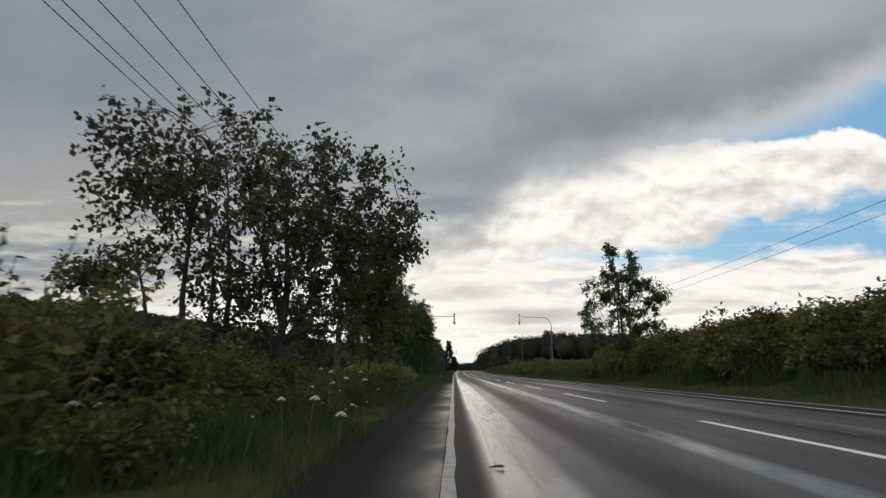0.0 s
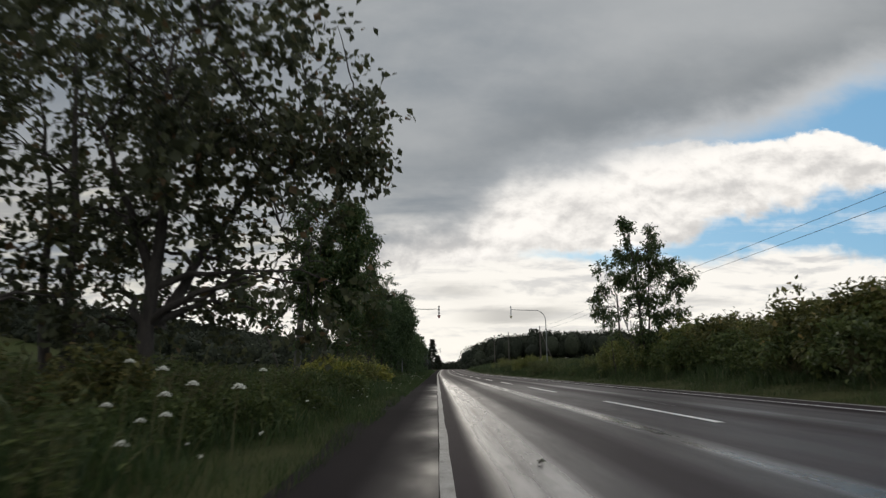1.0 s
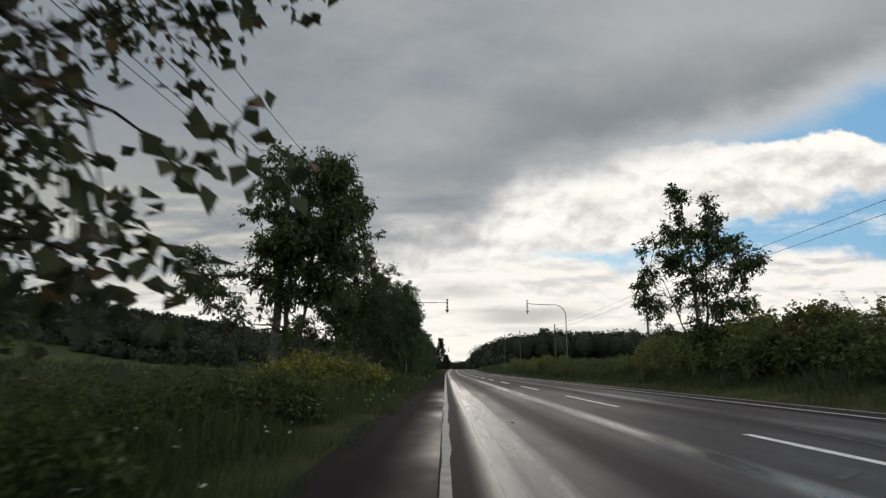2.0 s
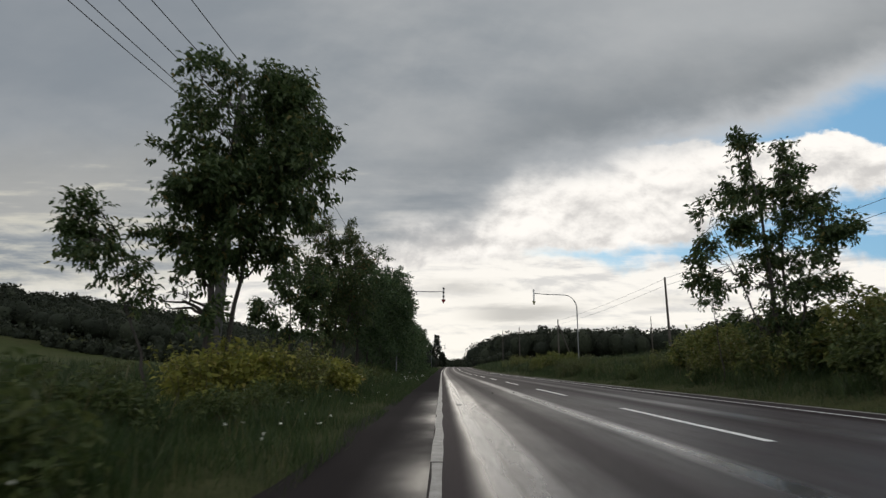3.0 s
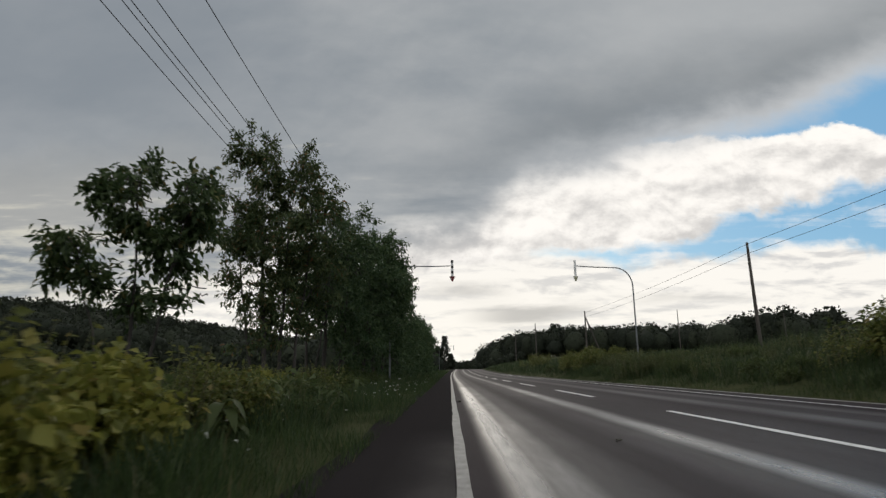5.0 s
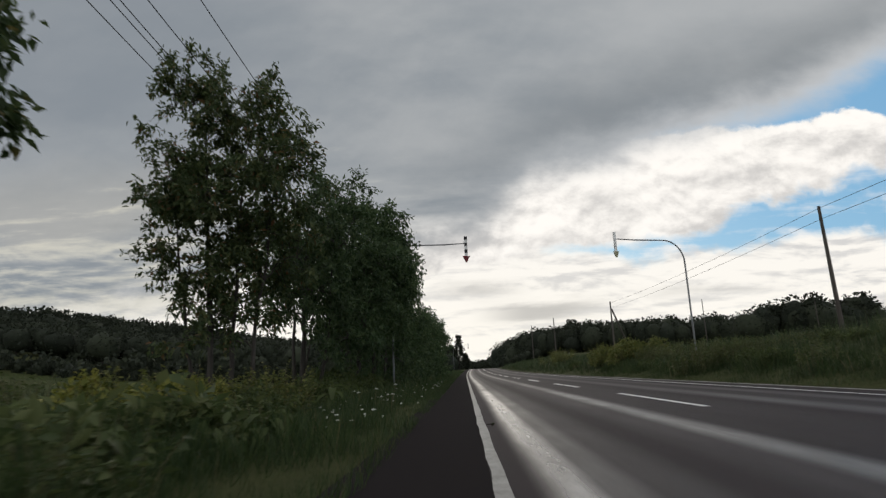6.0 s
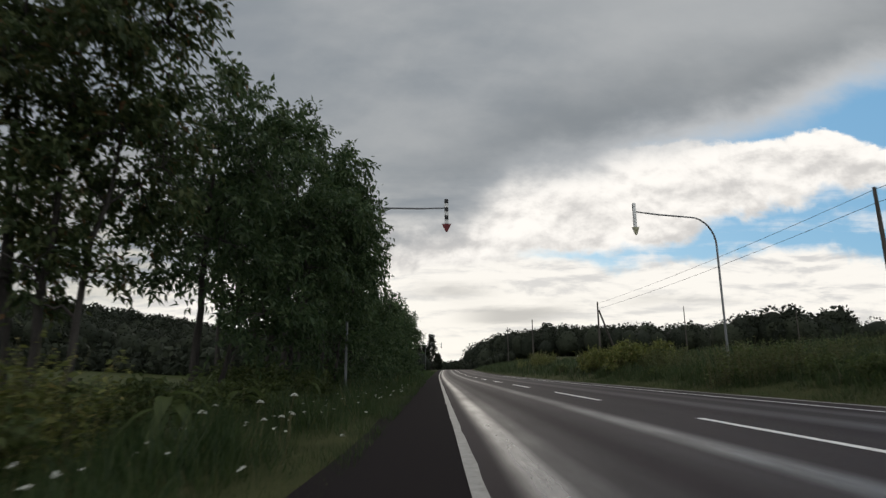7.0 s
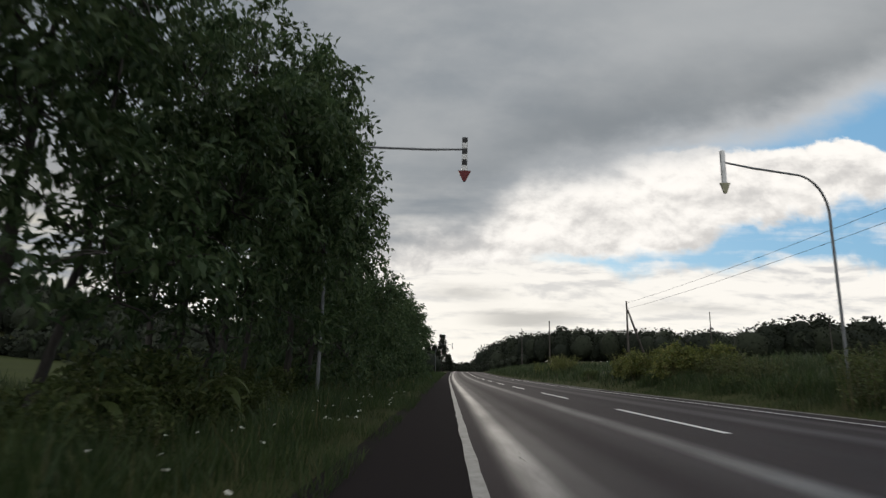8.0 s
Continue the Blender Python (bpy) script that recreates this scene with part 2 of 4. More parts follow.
def asphalt_material():
    """Wet worn asphalt: polished, water-filled wheel tracks along the lanes, coarse chippings between."""
    mat, nt, out = new_material("wet_asphalt")
    tc = nt.nodes.new("ShaderNodeTexCoord")
    sep = nt.nodes.new("ShaderNodeSeparateXYZ")
    nt.links.new(tc.outputs["UV"], sep.inputs[0])
    s = sep.outputs[0]
    wob = noise_of(nt, 1.0, 3, 0.5, (0.6, 0.09, 1))
    s = math_of(nt, "ADD", s, math_of(nt, "MULTIPLY", math_of(nt, "SUBTRACT", wob, 0.5), 0.10))

    def track(at, half, soft):
        d = math_of(nt, "ABSOLUTE", math_of(nt, "SUBTRACT", s, at))
        n = nt.nodes.new("ShaderNodeMapRange")
        n.interpolation_type = "SMOOTHSTEP"
        nt.links.new(d, n.inputs[0])
        n.inputs[1].default_value, n.inputs[2].default_value = half + soft, half
        return n.outputs[0]

    plain = sep.outputs[0]
    wet = 0.0
    yy = nt.nodes.new("ShaderNodeSeparateXYZ")
    nt.links.new(tc.outputs["Object"], yy.inputs[0])
    late = ramp(nt, math_of(nt, "DIVIDE", yy.outputs[1], 100.0), ((0.30, 0.0), (0.40, 1.0)))
    for at, half, soft, first, later in TRACKS:
        amount = math_of(nt, "ADD", first, math_of(nt, "MULTIPLY", late, later - first))
        wet = math_of(nt, "MAXIMUM", wet, math_of(nt, "MULTIPLY", track(at, half, soft), amount))
    patch = noise_of(nt, 1.0, 6, 0.68, (1.6, 0.22, 1))
    wet = math_of(nt, "MULTIPLY", wet, ramp(nt, patch, ((0.30, 0.62), (0.58, 1.0))))
    # the shoulder holds a few wet patches in its first stretch
    pool = math_of(nt, "MULTIPLY", ramp(nt, noise_of(nt, 1.0, 4, 0.6, (0.7, 0.35, 1)), ((0.32, 0.4), (0.62, 1.0))), math_of(nt, "LESS_THAN", plain, -0.05))
    pool = math_of(nt, "MULTIPLY", pool, ramp(nt, math_of(nt, "ADD", plain, 1.0), ((0.45, 0.12), (0.90, 1.0))))
    pool = math_of(nt, "MULTIPLY", pool, ramp(nt, math_of(nt, "DIVIDE", yy.outputs[1], 100.0), ((0.315, 0.62), (0.37, 0.0))))
    wet = math_of(nt, "MAXIMUM", wet, pool)
    # the road dries a little further on
    drier = ramp(nt, math_of(nt, "DIVIDE", yy.outputs[1], 100.0), ((0.46, 1.0), (0.58, 0.55)))
    wet = math_of(nt, "MULTIPLY", wet, drier)
    shoulder = math_of(nt, "LESS_THAN", plain, -0.045)
    grain = noise_of(nt, 130.0, 3, 0.7)
    stone = nt.nodes.new("ShaderNodeTexVoronoi")
    stone.inputs["Scale"].default_value = 90.0
    nt.links.new(tc.outputs["Object"], stone.inputs["Vector"])
    blot = noise_of(nt, 1.3, 8, 0.72, (1, 0.28, 1))
    col = ramp(nt, math_of(nt, "ADD", math_of(nt, "MULTIPLY", blot, 0.6), math_of(nt, "MULTIPLY", grain, 0.4)), ((0.32, (0.0180, 0.0146, 0.0160)), (0.50, (0.0305, 0.0248, 0.0268)), (0.68, (0.048, 0.0400, 0.0428))))
    col = mix_of(nt, math_of(nt, "MULTIPLY", wet, 0.5), col, (0.030, 0.028, 0.028))
    col = mix_of(nt, shoulder, col, mix_of(nt, grain, (0.012, 0.0105, 0.011), (0.024, 0.020, 0.0205)))
    rough = math_of(nt, "SUBTRACT", ramp(nt, blot, ((0.3, 0.68), (0.7, 0.78))), math_of(nt, "MULTIPLY", wet, 0.64))
    rough = math_of(nt, "ADD", rough, math_of(nt, "MULTIPLY", math_of(nt, "MULTIPLY", shoulder, math_of(nt, "SUBTRACT", 1.0, pool)), 0.35), True)
    height = math_of(nt, "ADD", math_of(nt, "MULTIPLY", stone.outputs[0], 0.6), grain)
    p = node(nt, "ShaderNodeBsdfPrincipled", Base_Color=col, Roughness=rough)
    p.inputs["IOR"].default_value = 1.4
    nt.links.new(math_of(nt, "ADD", math_of(nt, "SUBTRACT", 0.045, math_of(nt, "MULTIPLY", shoulder, 0.022)), math_of(nt, "MULTIPLY", wet, 0.80)), p.inputs["Specular IOR Level"])
    nt.links.new(bump(nt, height, math_of(nt, "SUBTRACT", 0.35, math_of(nt, "MULTIPLY", wet, 0.32)), 0.004), p.inputs["Normal"])
    nt.links.new(p.outputs[0], out.inputs[0])
    return mat


# lateral place, half width, soft edge, wetness of each polished track at first and further on
TRACKS = ((0.42, 0.020, 0.24, 1.0, 0.90), (0.63, 0.05, 0.30, 0.84, 0.36), (0.82, 0.15, 0.42, 0.46, 0.16), (1.30, 0.20, 0.50, 0.14, 0.03),
          (2.22, 0.02, 0.36, 0.86, 0.62), (2.02, 0.12, 0.65, 0.42, 0.16), (3.1, 0.5, 1.1, 0.34, 0.06), (4.85, 0.05, 0.50, 0.60, 0.28), (5.2, 0.4, 0.8, 0.36, 0.06), (5.95, 0.03, 0.40, 0.36, 0.22))
ASPHALT = asphalt_material()
BRIGHT_PAINT = rough_material("fresh_road_paint", (0.50, 0.495, 0.48), (0.78, 0.775, 0.76), 5.0, 0.6, None, 160.0, 0.002, 0.0, (0.30, 0.29, 0.28), 0.2)
PAINT = rough_material("road_paint", (0.14, 0.136, 0.13), (0.30, 0.295, 0.283), 6.0, 0.6, None, 160.0, 0.002, 0.0, (0.10, 0.095, 0.09), 0.15)
SOIL = rough_material("verge_soil", (0.030, 0.036, 0.016), (0.060, 0.062, 0.028), 1.3, 0.95, None, 9.0, 0.05, spec=0.02)
FIELD = rough_material("field_grass", (0.032, 0.041, 0.015), (0.048, 0.058, 0.021), 0.25, 0.9, None, 6.0, 0.05, spec=0.03)
BARK = rough_material("bark", (0.026, 0.023, 0.021), (0.075, 0.066, 0.058), 5.0, 0.9, (3, 3, 0.5), 14.0, 0.03)
TWIG = rough_material("green_stem", (0.06, 0.07, 0.03), (0.14, 0.12, 0.06), 6.0, 0.8)
CONCRETE = rough_material("pole_concrete", (0.046, 0.044, 0.042), (0.092, 0.089, 0.084), 2.0, 0.85, (2, 2, 0.4), 40.0, 0.003)
WOODPOLE = rough_material("weathered_pole_wood", (0.04, 0.035, 0.031), (0.095, 0.082, 0.07), 3.0, 0.85, (4, 4, 0.3), 20.0, 0.006)
STEEL = rough_material("galvanised_steel", (0.13, 0.135, 0.14), (0.22, 0.225, 0.23), 3.0, 0.5, None, 30.0, 0.001, 0.6)
CABLE = rough_material("black_cable", (0.02, 0.02, 0.02), (0.035, 0.035, 0.035), 5.0, 0.6)
WHITE = rough_material("white_sheeting", (0.60, 0.60, 0.58), (0.80, 0.80, 0.78), 4.0, 0.45, None, None, 0, 0, (0.5, 0.49, 0.45))
BLACK = rough_material("black_sheeting", (0.012, 0.012, 0.012), (0.03, 0.03, 0.03), 5.0, 0.5)
RED = rough_material("red_sheeting", (0.10, 0.011, 0.013), (0.16, 0.016, 0.019), 5.0, 0.45)
YELLOW = rough_material("yellow_sheeting", (0.26, 0.25, 0.16), (0.34, 0.33, 0.22), 5.0, 0.45)
PORCELAIN = rough_material("porcelain", (0.5, 0.5, 0.48), (0.7, 0.7, 0.68), 8.0, 0.25)
PETAL = rough_material("white_petals", (0.42, 0.43, 0.37), (0.66, 0.66, 0.60), 30.0, 0.7)
ROUND_LEAF = leaf_material("alder_leaf", (0.036, 0.043, 0.025), (0.064, 0.072, 0.040), (0.098, 0.106, 0.054), (0.13, 0.075, 0.04))
ASH_LEAF = leaf_material("ash_leaf", (0.034, 0.056, 0.022), (0.054, 0.084, 0.032), (0.085, 0.115, 0.044), (0.15, 0.12, 0.04))
WILLOW_TOP = leaf_material("willow_top_leaf", (0.040, 0.062, 0.026), (0.068, 0.095, 0.038), (0.105, 0.120, 0.048), (0.16, 0.085, 0.04))
DENSE_LEAF = leaf_material("willow_leaf", (0.036, 0.062, 0.028), (0.062, 0.098, 0.042), (0.095, 0.130, 0.058))
KNOT_LEAF = leaf_material("knotweed_leaf", (0.072, 0.092, 0.026), (0.125, 0.142, 0.040), (0.19, 0.19, 0.058), (0.25, 0.20, 0.08))
GOLD_LEAF = leaf_material("golden_leaf", (0.12, 0.135, 0.028), (0.21, 0.215, 0.046), (0.30, 0.28, 0.068), (0.30, 0.24, 0.085))
OLIVE_LEAF = leaf_material("olive_leaf", (0.055, 0.063, 0.023), (0.092, 0.098, 0.034), (0.155, 0.145, 0.050), (0.24, 0.18, 0.075))
WEED_LEAF = leaf_material("weed_leaf", (0.042, 0.060, 0.022), (0.068, 0.092, 0.031), (0.110, 0.130, 0.046))
RANK_LEAF = leaf_material("rank_leaf", (0.055, 0.080, 0.030), (0.092, 0.120, 0.045), (0.145, 0.165, 0.066))
GRASS_BLADE = leaf_material("grass_blade", (0.025, 0.044, 0.016), (0.042, 0.068, 0.024), (0.070, 0.094, 0.036), (0.15, 0.13, 0.07))
BANK_BLADE = leaf_material("bank_grass_blade", (0.027, 0.042, 0.017), (0.044, 0.064, 0.027), (0.070, 0.092, 0.042), (0.14, 0.13, 0.08))
WOOD_LEAF = leaf_material("woodland_leaf", (0.019, 0.024, 0.016), (0.025, 0.031, 0.020), (0.034, 0.041, 0.025), None, 0.2, 0.85)


# ---- mesh helpers ----
def mesh_of(name, verts, faces, mat, uv=None):
    """A mesh from arrays; faces all have the same number of corners."""
    verts, faces = np.asarray(verts, dtype=np.float32), np.asarray(faces, dtype=np.int32)
    me = bpy.data.meshes.new(name)
    k = faces.shape[1]
    me.vertices.add(len(verts))
    me.vertices.foreach_set("co", verts.ravel())
    me.loops.add(faces.size)
    me.loops.foreach_set("vertex_index", faces.ravel())
    me.polygons.add(len(faces))
    me.polygons.foreach_set("loop_start", np.arange(0, faces.size, k, dtype=np.int32))
    if uv is not None:
        layer = me.uv_layers.new(name="UVMap")
        layer.data.foreach_set("uv", np.asarray(uv, dtype=np.float32)[faces.ravel()].ravel())
    me.materials.append(mat)
    me.update(calc_edges=True)
    me.validate()
    return me


def thing(name, label, category, group="", kind="", at=(0, 0, 0)):
    e = new(name)
    e.empty_display_size = 0.2
    e.matrix_world = Matrix.Translation(at)
    return tagged(e, label, category, group, kind)


def piece(name, me, parent, label="", m=None, smooth=False):
    ob = new(name, me)
    ob.parent = parent
    if m is not None:
        ob.matrix_basis = m
    if smooth:
        me.shade_smooth()
    return tagged(ob, label)


def part(name, bm, mat, parent, label="", m=None, smooth=False):
    me = bpy.data.meshes.new(name)
    bm.to_mesh(me)
    bm.free()
    me.materials.append(mat)
    return piece(name, me, parent, label, m, smooth)


def tube_arrays(points, radii, sides=6, start=0):
    """Rings round a polyline, as vertices and quads; the ends stay open but for a tip point when thin."""
    p = np.asarray(points, dtype=float)
    r = np.asarray(radii, dtype=float)
    d = np.gradient(p, axis=0)
    d /= np.linalg.norm(d, axis=1)[:, None] + 1e-9
    ref = np.where(np.abs(d[:, 2:3]) > 0.9, np.array([[1.0, 0, 0]]), np.array([[0, 0, 1.0]]))
    a = np.cross(d, ref)
    a /= np.linalg.norm(a, axis=1)[:, None] + 1e-9
    b = np.cross(d, a)
    ang = np.linspace(0, 2 * np.pi, sides, endpoint=False)
    ring = p[:, None] + r[:, None, None] * (np.cos(ang)[None, :, None] * a[:, None] + np.sin(ang)[None, :, None] * b[:, None])
    n = len(p)
    i, j = np.meshgrid(np.arange(n - 1), np.arange(sides), indexing="ij")
    q = np.stack([i * sides + j, i * sides + (j + 1) % sides, (i + 1) * sides + (j + 1) % sides, (i + 1) * sides + j], -1).reshape(-1, 4)
    return ring.reshape(-1, 3), q + start


class Tubes:
    """Collects tubes into one mesh."""

    def __init__(self):
        self.v, self.f, self.n = [], [], 0

    def add(self, points, radii, sides=6):
        v, f = tube_arrays(points, radii, sides, self.n)
        self.v.append(v)
        self.f.append(f)
        self.n += len(v)

    def mesh(self, name, mat):
        return mesh_of(name, np.concatenate(self.v), np.concatenate(self.f), mat)


def leaves_mesh(name, pos, axis, size, mat, rng, width=0.55, shape="leaf"):
    """Folded, tapered leaves at pos, growing along axis."""
    pos, axis, size = np.asarray(pos), np.asarray(axis, dtype=float), np.asarray(size)
    n = len(pos)
    axis /= np.linalg.norm(axis, axis=1)[:, None] + 1e-9
    side = np.cross(axis, rng.normal(size=(n, 3)) * 0.6 + np.array([0, 0, 1.0]))
    side /= np.linalg.norm(side, axis=1)[:, None] + 1e-9
    up = np.cross(side, axis)
    if shape == "leaf":
        t = np.array([[0, 0, 0], [-0.5, 0.42, 0.12], [0.5, 0.42, 0.12], [0, 1, -0.10]])
        f = np.array([[0, 3, 1], [0, 2, 3]])
    elif shape == "blade":
        t = np.array([[-0.5, 0, 0], [0.5, 0, 0], [-0.4, 0.5, 0.10], [0.4, 0.5, 0.10], [0, 1, 0.42]])
        f = np.array([[0, 1, 3], [0, 3, 2], [2, 3, 4]])
    else:
        t = np.array([[-0.5, 0.0, 0.05], [0.4, 0.1, -0.05], [0.5, 0.8, 0.08], [-0.35, 1.0, -0.05]])
        f = np.array([[0, 1, 2], [0, 2, 3]])
    w = width * (0.8 + 0.4 * rng.random(n))
    v = pos[:, None] + size[:, None, None] * (t[None, :, 0:1] * (w[:, None, None] * side[:, None]) + t[None, :, 1:2] * axis[:, None] + t[None, :, 2:3] * up[:, None])
    faces = (f[None] + (np.arange(n) * len(t))[:, None, None]).reshape(-1, 3)
    return mesh_of(name, v.reshape(-1, 3), faces, mat)


# ---- lie of the land ----
def rise(y):
    """Height of the road: level, then climbing very gently to a crest ahead and falling behind it."""
    y = np.asarray(y, dtype=float)
    a = np.clip((y - 75) / 70, 0, 1)
    return 0.010 * (35 * a * a + np.clip(y - 145, 0, 60)) - 0.022 * np.clip(y - 205, 0, 900)


def swell(y):
    """The fields on both sides go on rising where the road dips away."""
    y = np.asarray(y, dtype=float)
    a = np.clip((y - 75) / 70, 0, 1)
    return 0.024 * (35 * a * a + np.clip(y - 145, 0, 185)) - rise(y)


def bend(y):
    """Sideways drift of the road, which curves slightly to the right far ahead."""
    t = np.clip((np.asarray(y, dtype=float) - 85) / 245, 0, 4)
    return 6.5 * t * t


def land(x, y):
    x, y = np.asarray(x, dtype=float), np.asarray(y, dtype=float)
    s = x - bend(y)
    z = np.interp(s, [-400, -60, -30, -16, -7, -4, -2.2, -1.15, -0.8, 7.5, 7.9, 9.4, 12, 17, 25, 60, 400], [5.0, 1.6, 0.7, 0.1, -0.2, -0.15, -0.05, 0.0, -0.03, -0.03, 0.02, 0.42, 0.9, 1.45, 1.7, 2.0, 5.0])
    hill = np.clip((-x - 35) / 70, 0, 1) * np.clip((y - 60) / 60, 0, 1)
    z = z + 8.0 * hill * hill * (3 - 2 * hill)
    lump = 0.06 * np.sin(x * 1.7 + 0.6 * y) * np.sin(y * 1.1) * np.clip((np.abs(s - 3.3) - 5.2) / 3, 0, 1)
    return z + rise(y) + lump + swell(y) * np.clip((np.abs(s - 3.3) - 9) / 25, 0, 1)


def grid_mesh(name, xs, ys, zf, mat, uv=False):
    xx, yy = np.meshgrid(xs, ys)
    zz = zf(xx, yy)
    nx, ny = len(xs), len(ys)
    i, j = np.meshgrid(np.arange(ny - 1), np.arange(nx - 1), indexing="ij")
    f = np.stack([i * nx + j, i * nx + j + 1, (i + 1) * nx + j + 1, (i + 1) * nx + j], -1).reshape(-1, 4)
    return mesh_of(name, np.stack([xx, yy, zz], -1).reshape(-1, 3), f, mat)


def spread(lo, hi, step):
    return np.arange(lo, hi + step * 0.5, step)


far = np.array([40, 50, 60, 75, 90, 110, 130, 150, 180, 220, 280, 350, 600, 1000, 1800, 3000.0])
xs = np.concatenate([-far[::-1], spread(-30, -10, 1.0), spread(-9, -1.5, 0.5), spread(-1.25, 0, 0.25), [2, 5, 7], spread(7.5, 13, 0.5), spread(14, 30, 1.0), far])
ys = np.concatenate([-far[::-1], spread(-30, 110, 1.0), spread(114, 380, 4.0), [450, 600, 900, 1400, 3000]])
ground = tagged(new("ground", grid_mesh("ground", xs, ys, land, SOIL)), "dark weedy soil and grass verge beside the road", "ground", kind="structure")

# the road follows the bend; its UV gives metres across and along
s_line = np.array([-1.05, -0.9, -0.5, 0, 0.5, 1.5, 2.5, 3.4, 4.5, 5.5, 6.7, 7.3, 7.7])
y_line = np.concatenate([spread(-40, 120, 2.0), spread(124, 420, 4.0)])
ss, yy = np.meshgrid(s_line, y_line)
crown = 0.012 - 0.006 * np.abs(ss - 3.4) / 3.4
edge_wear = np.where(ss == s_line[0], 0.08 * np.sin(yy * 2.1) + 0.05 * np.sin(yy * 5.3), 0)
rv = np.stack([ss + bend(yy) + edge_wear, yy, rise(yy) + crown], -1).reshape(-1, 3)
nx = len(s_line)
ri, rj = np.meshgrid(np.arange(len(y_line) - 1), np.arange(nx - 1), indexing="ij")
rf = np.stack([ri * nx + rj, ri * nx + rj + 1, (ri + 1) * nx + rj + 1, (ri + 1) * nx + rj], -1).reshape(-1, 4)
road = tagged(new("road", mesh_of("road", rv, rf, ASPHALT, np.stack([ss, yy], -1).reshape(-1, 2))), "wet dark asphalt two-lane road with shiny wheel tracks", "road", kind="structure")


def stripe(name, s0, s1, y0, y1, rng, label="", ragged=0.004, mat=PAINT):
    """A painted stripe, 5 mm above the asphalt, with slightly ragged edges."""
    n = max(2, int((y1 - y0) / 0.6) + 1) if y1 - y0 < 120 else int((y1 - y0) / 2)
    y = np.linspace(y0, y1, n)
    a = np.stack([s0 + bend(y) + rng.normal(0, ragged, n), y], -1)
    b = np.stack([s1 + bend(y) + rng.normal(0, ragged, n), y], -1)
    v = np.concatenate([a, b])
    sz = np.concatenate([np.full(n, s0), np.full(n, s1)])
    z = rise(v[:, 1]) + 0.012 - 0.006 * np.abs(sz - 3.4) / 3.4 + 0.005
    k = np.arange(n - 1)
    f = np.stack([k, k + n, k + n + 1, k + 1], -1)
    return piece(name, mesh_of(name, np.column_stack([v, z]), f, mat), road, label)


rng = np.random.default_rng(5)
breaks = [-30, 3.2, 22.9, 31.0, 44.3, 60.2, 120]
for a, b in zip(breaks[:-1], breaks[1:]):
    half = 0.040 if b < 30 else 0.050
    stripe("edge_line", -half, half, a + 0.05, b, rng, "worn grey-white edge line with cracks", 0.006)
stripe("edge_line", -0.05, 0.05, 120, 400, rng)
stripe("edge_line", 6.67, 6.77, -30, 110, rng, "worn off-white edge line", 0.006, BRIGHT_PAINT)
stripe("edge_line", 6.66, 6.78, 110, 400, rng)
stripe("road_edge", 7.50, 7.66, -30, 110, rng, "pale gritty worn edge of the asphalt", 0.022)
for k in range(-3, 24):
    stripe("centre_dash", 3.34, 3.46, 4.4 + 10 * k, 9.4 + 10 * k, rng, "", 0.004, BRIGHT_PAINT)


def road_mark(name, points, half, mat, lift, label):
    """A thin flat mark on the asphalt along a polyline: a sealed crack or a painted gleam."""
    p = np.array(points, float)
    d = np.gradient(p, axis=0)
    d /= np.linalg.norm(d, axis=1)[:, None]
    nrm = np.stack([-d[:, 1], d[:, 0]], -1)
    h = half * (0.7 + 0.6 * rng.random(len(p)))[:, None]
    v = np.concatenate([p + nrm * h, p - nrm * h])
    z = rise(v[:, 1]) + 0.012 - 0.006 * np.abs(v[:, 0] - 3.4) / 3.4 + lift
    n = len(p)
    k = np.arange(n - 1)
    piece(name, mesh_of(name, np.column_stack([v, z]), np.stack([k, k + 1, k + n + 1, k + n], -1), mat), road, label)


def wander(x0, y0, x1, y1, n, amp):
    t = np.linspace(0, 1, n)
    return np.column_stack([x0 + (x1 - x0) * t + rng.normal(0, amp, n), y0 + (y1 - y0) * t + rng.normal(0, amp, n)])


for x0, y0, x1, y1 in ((4.35, 7.6, 4.55, 10.2), (4.75, 8.3, 4.85, 10.8), (4.2, 17.8, 4.4, 20.2), (2.6, 16.6, 3.0, 17.0)):
    road_mark("sealed_crack", wander(x0, y0, x1, y1, 12, 0.015), 0.035, BLACK, 0.004, "black sealed crack")
# gleam of the wet wheel track, laid on as a pale strip
road_mark("painted_gleam", wander(0.36, 30.0, 0.38, 30.32, 4, 0.006), 0.06, PAINT, 0.005, "small pale gleam painted on the wet asphalt")


def debris(x, y, turn, ln):
    root = thing("fallen_twig", "small dark fallen twig on wet asphalt", "twig", "litter on the road", at=(x, y, float(rise(y)) + 0.012))
    q = np.random.default_rng(int(y * 10))
    t = Tubes()
    c, s_ = math.cos(turn), math.sin(turn)
    t.add(np.array([[-ln * c, -ln * s_, 0.008], [0, 0, 0.014], [ln * c, ln * s_, 0.008]]), [0.006, 0.009, 0.004], 5)
    piece("stem", t.mesh("stem", BARK), root)
    piece("leaf", leaves_mesh("leaf", np.array([[0, 0, 0.012], [ln * 0.4 * c, ln * 0.4 * s_, 0.012]]), np.array([[c, s_, 0.1], [-s_, c, 0.15]]), np.array([0.07, 0.05]), ROUND_LEAF, q, 0.6), root)


for x, y, turn, ln in ((0.33, 5.4, 0.2, 0.05), (0.66, 11.3, 0.9, 0.03), (0.10, 42.8, 0.1, 0.05), (1.5, 35.5, 0.5, 0.03), (0.9, 20.6, 1.2, 0.025)):
    debris(x, y, turn, ln)


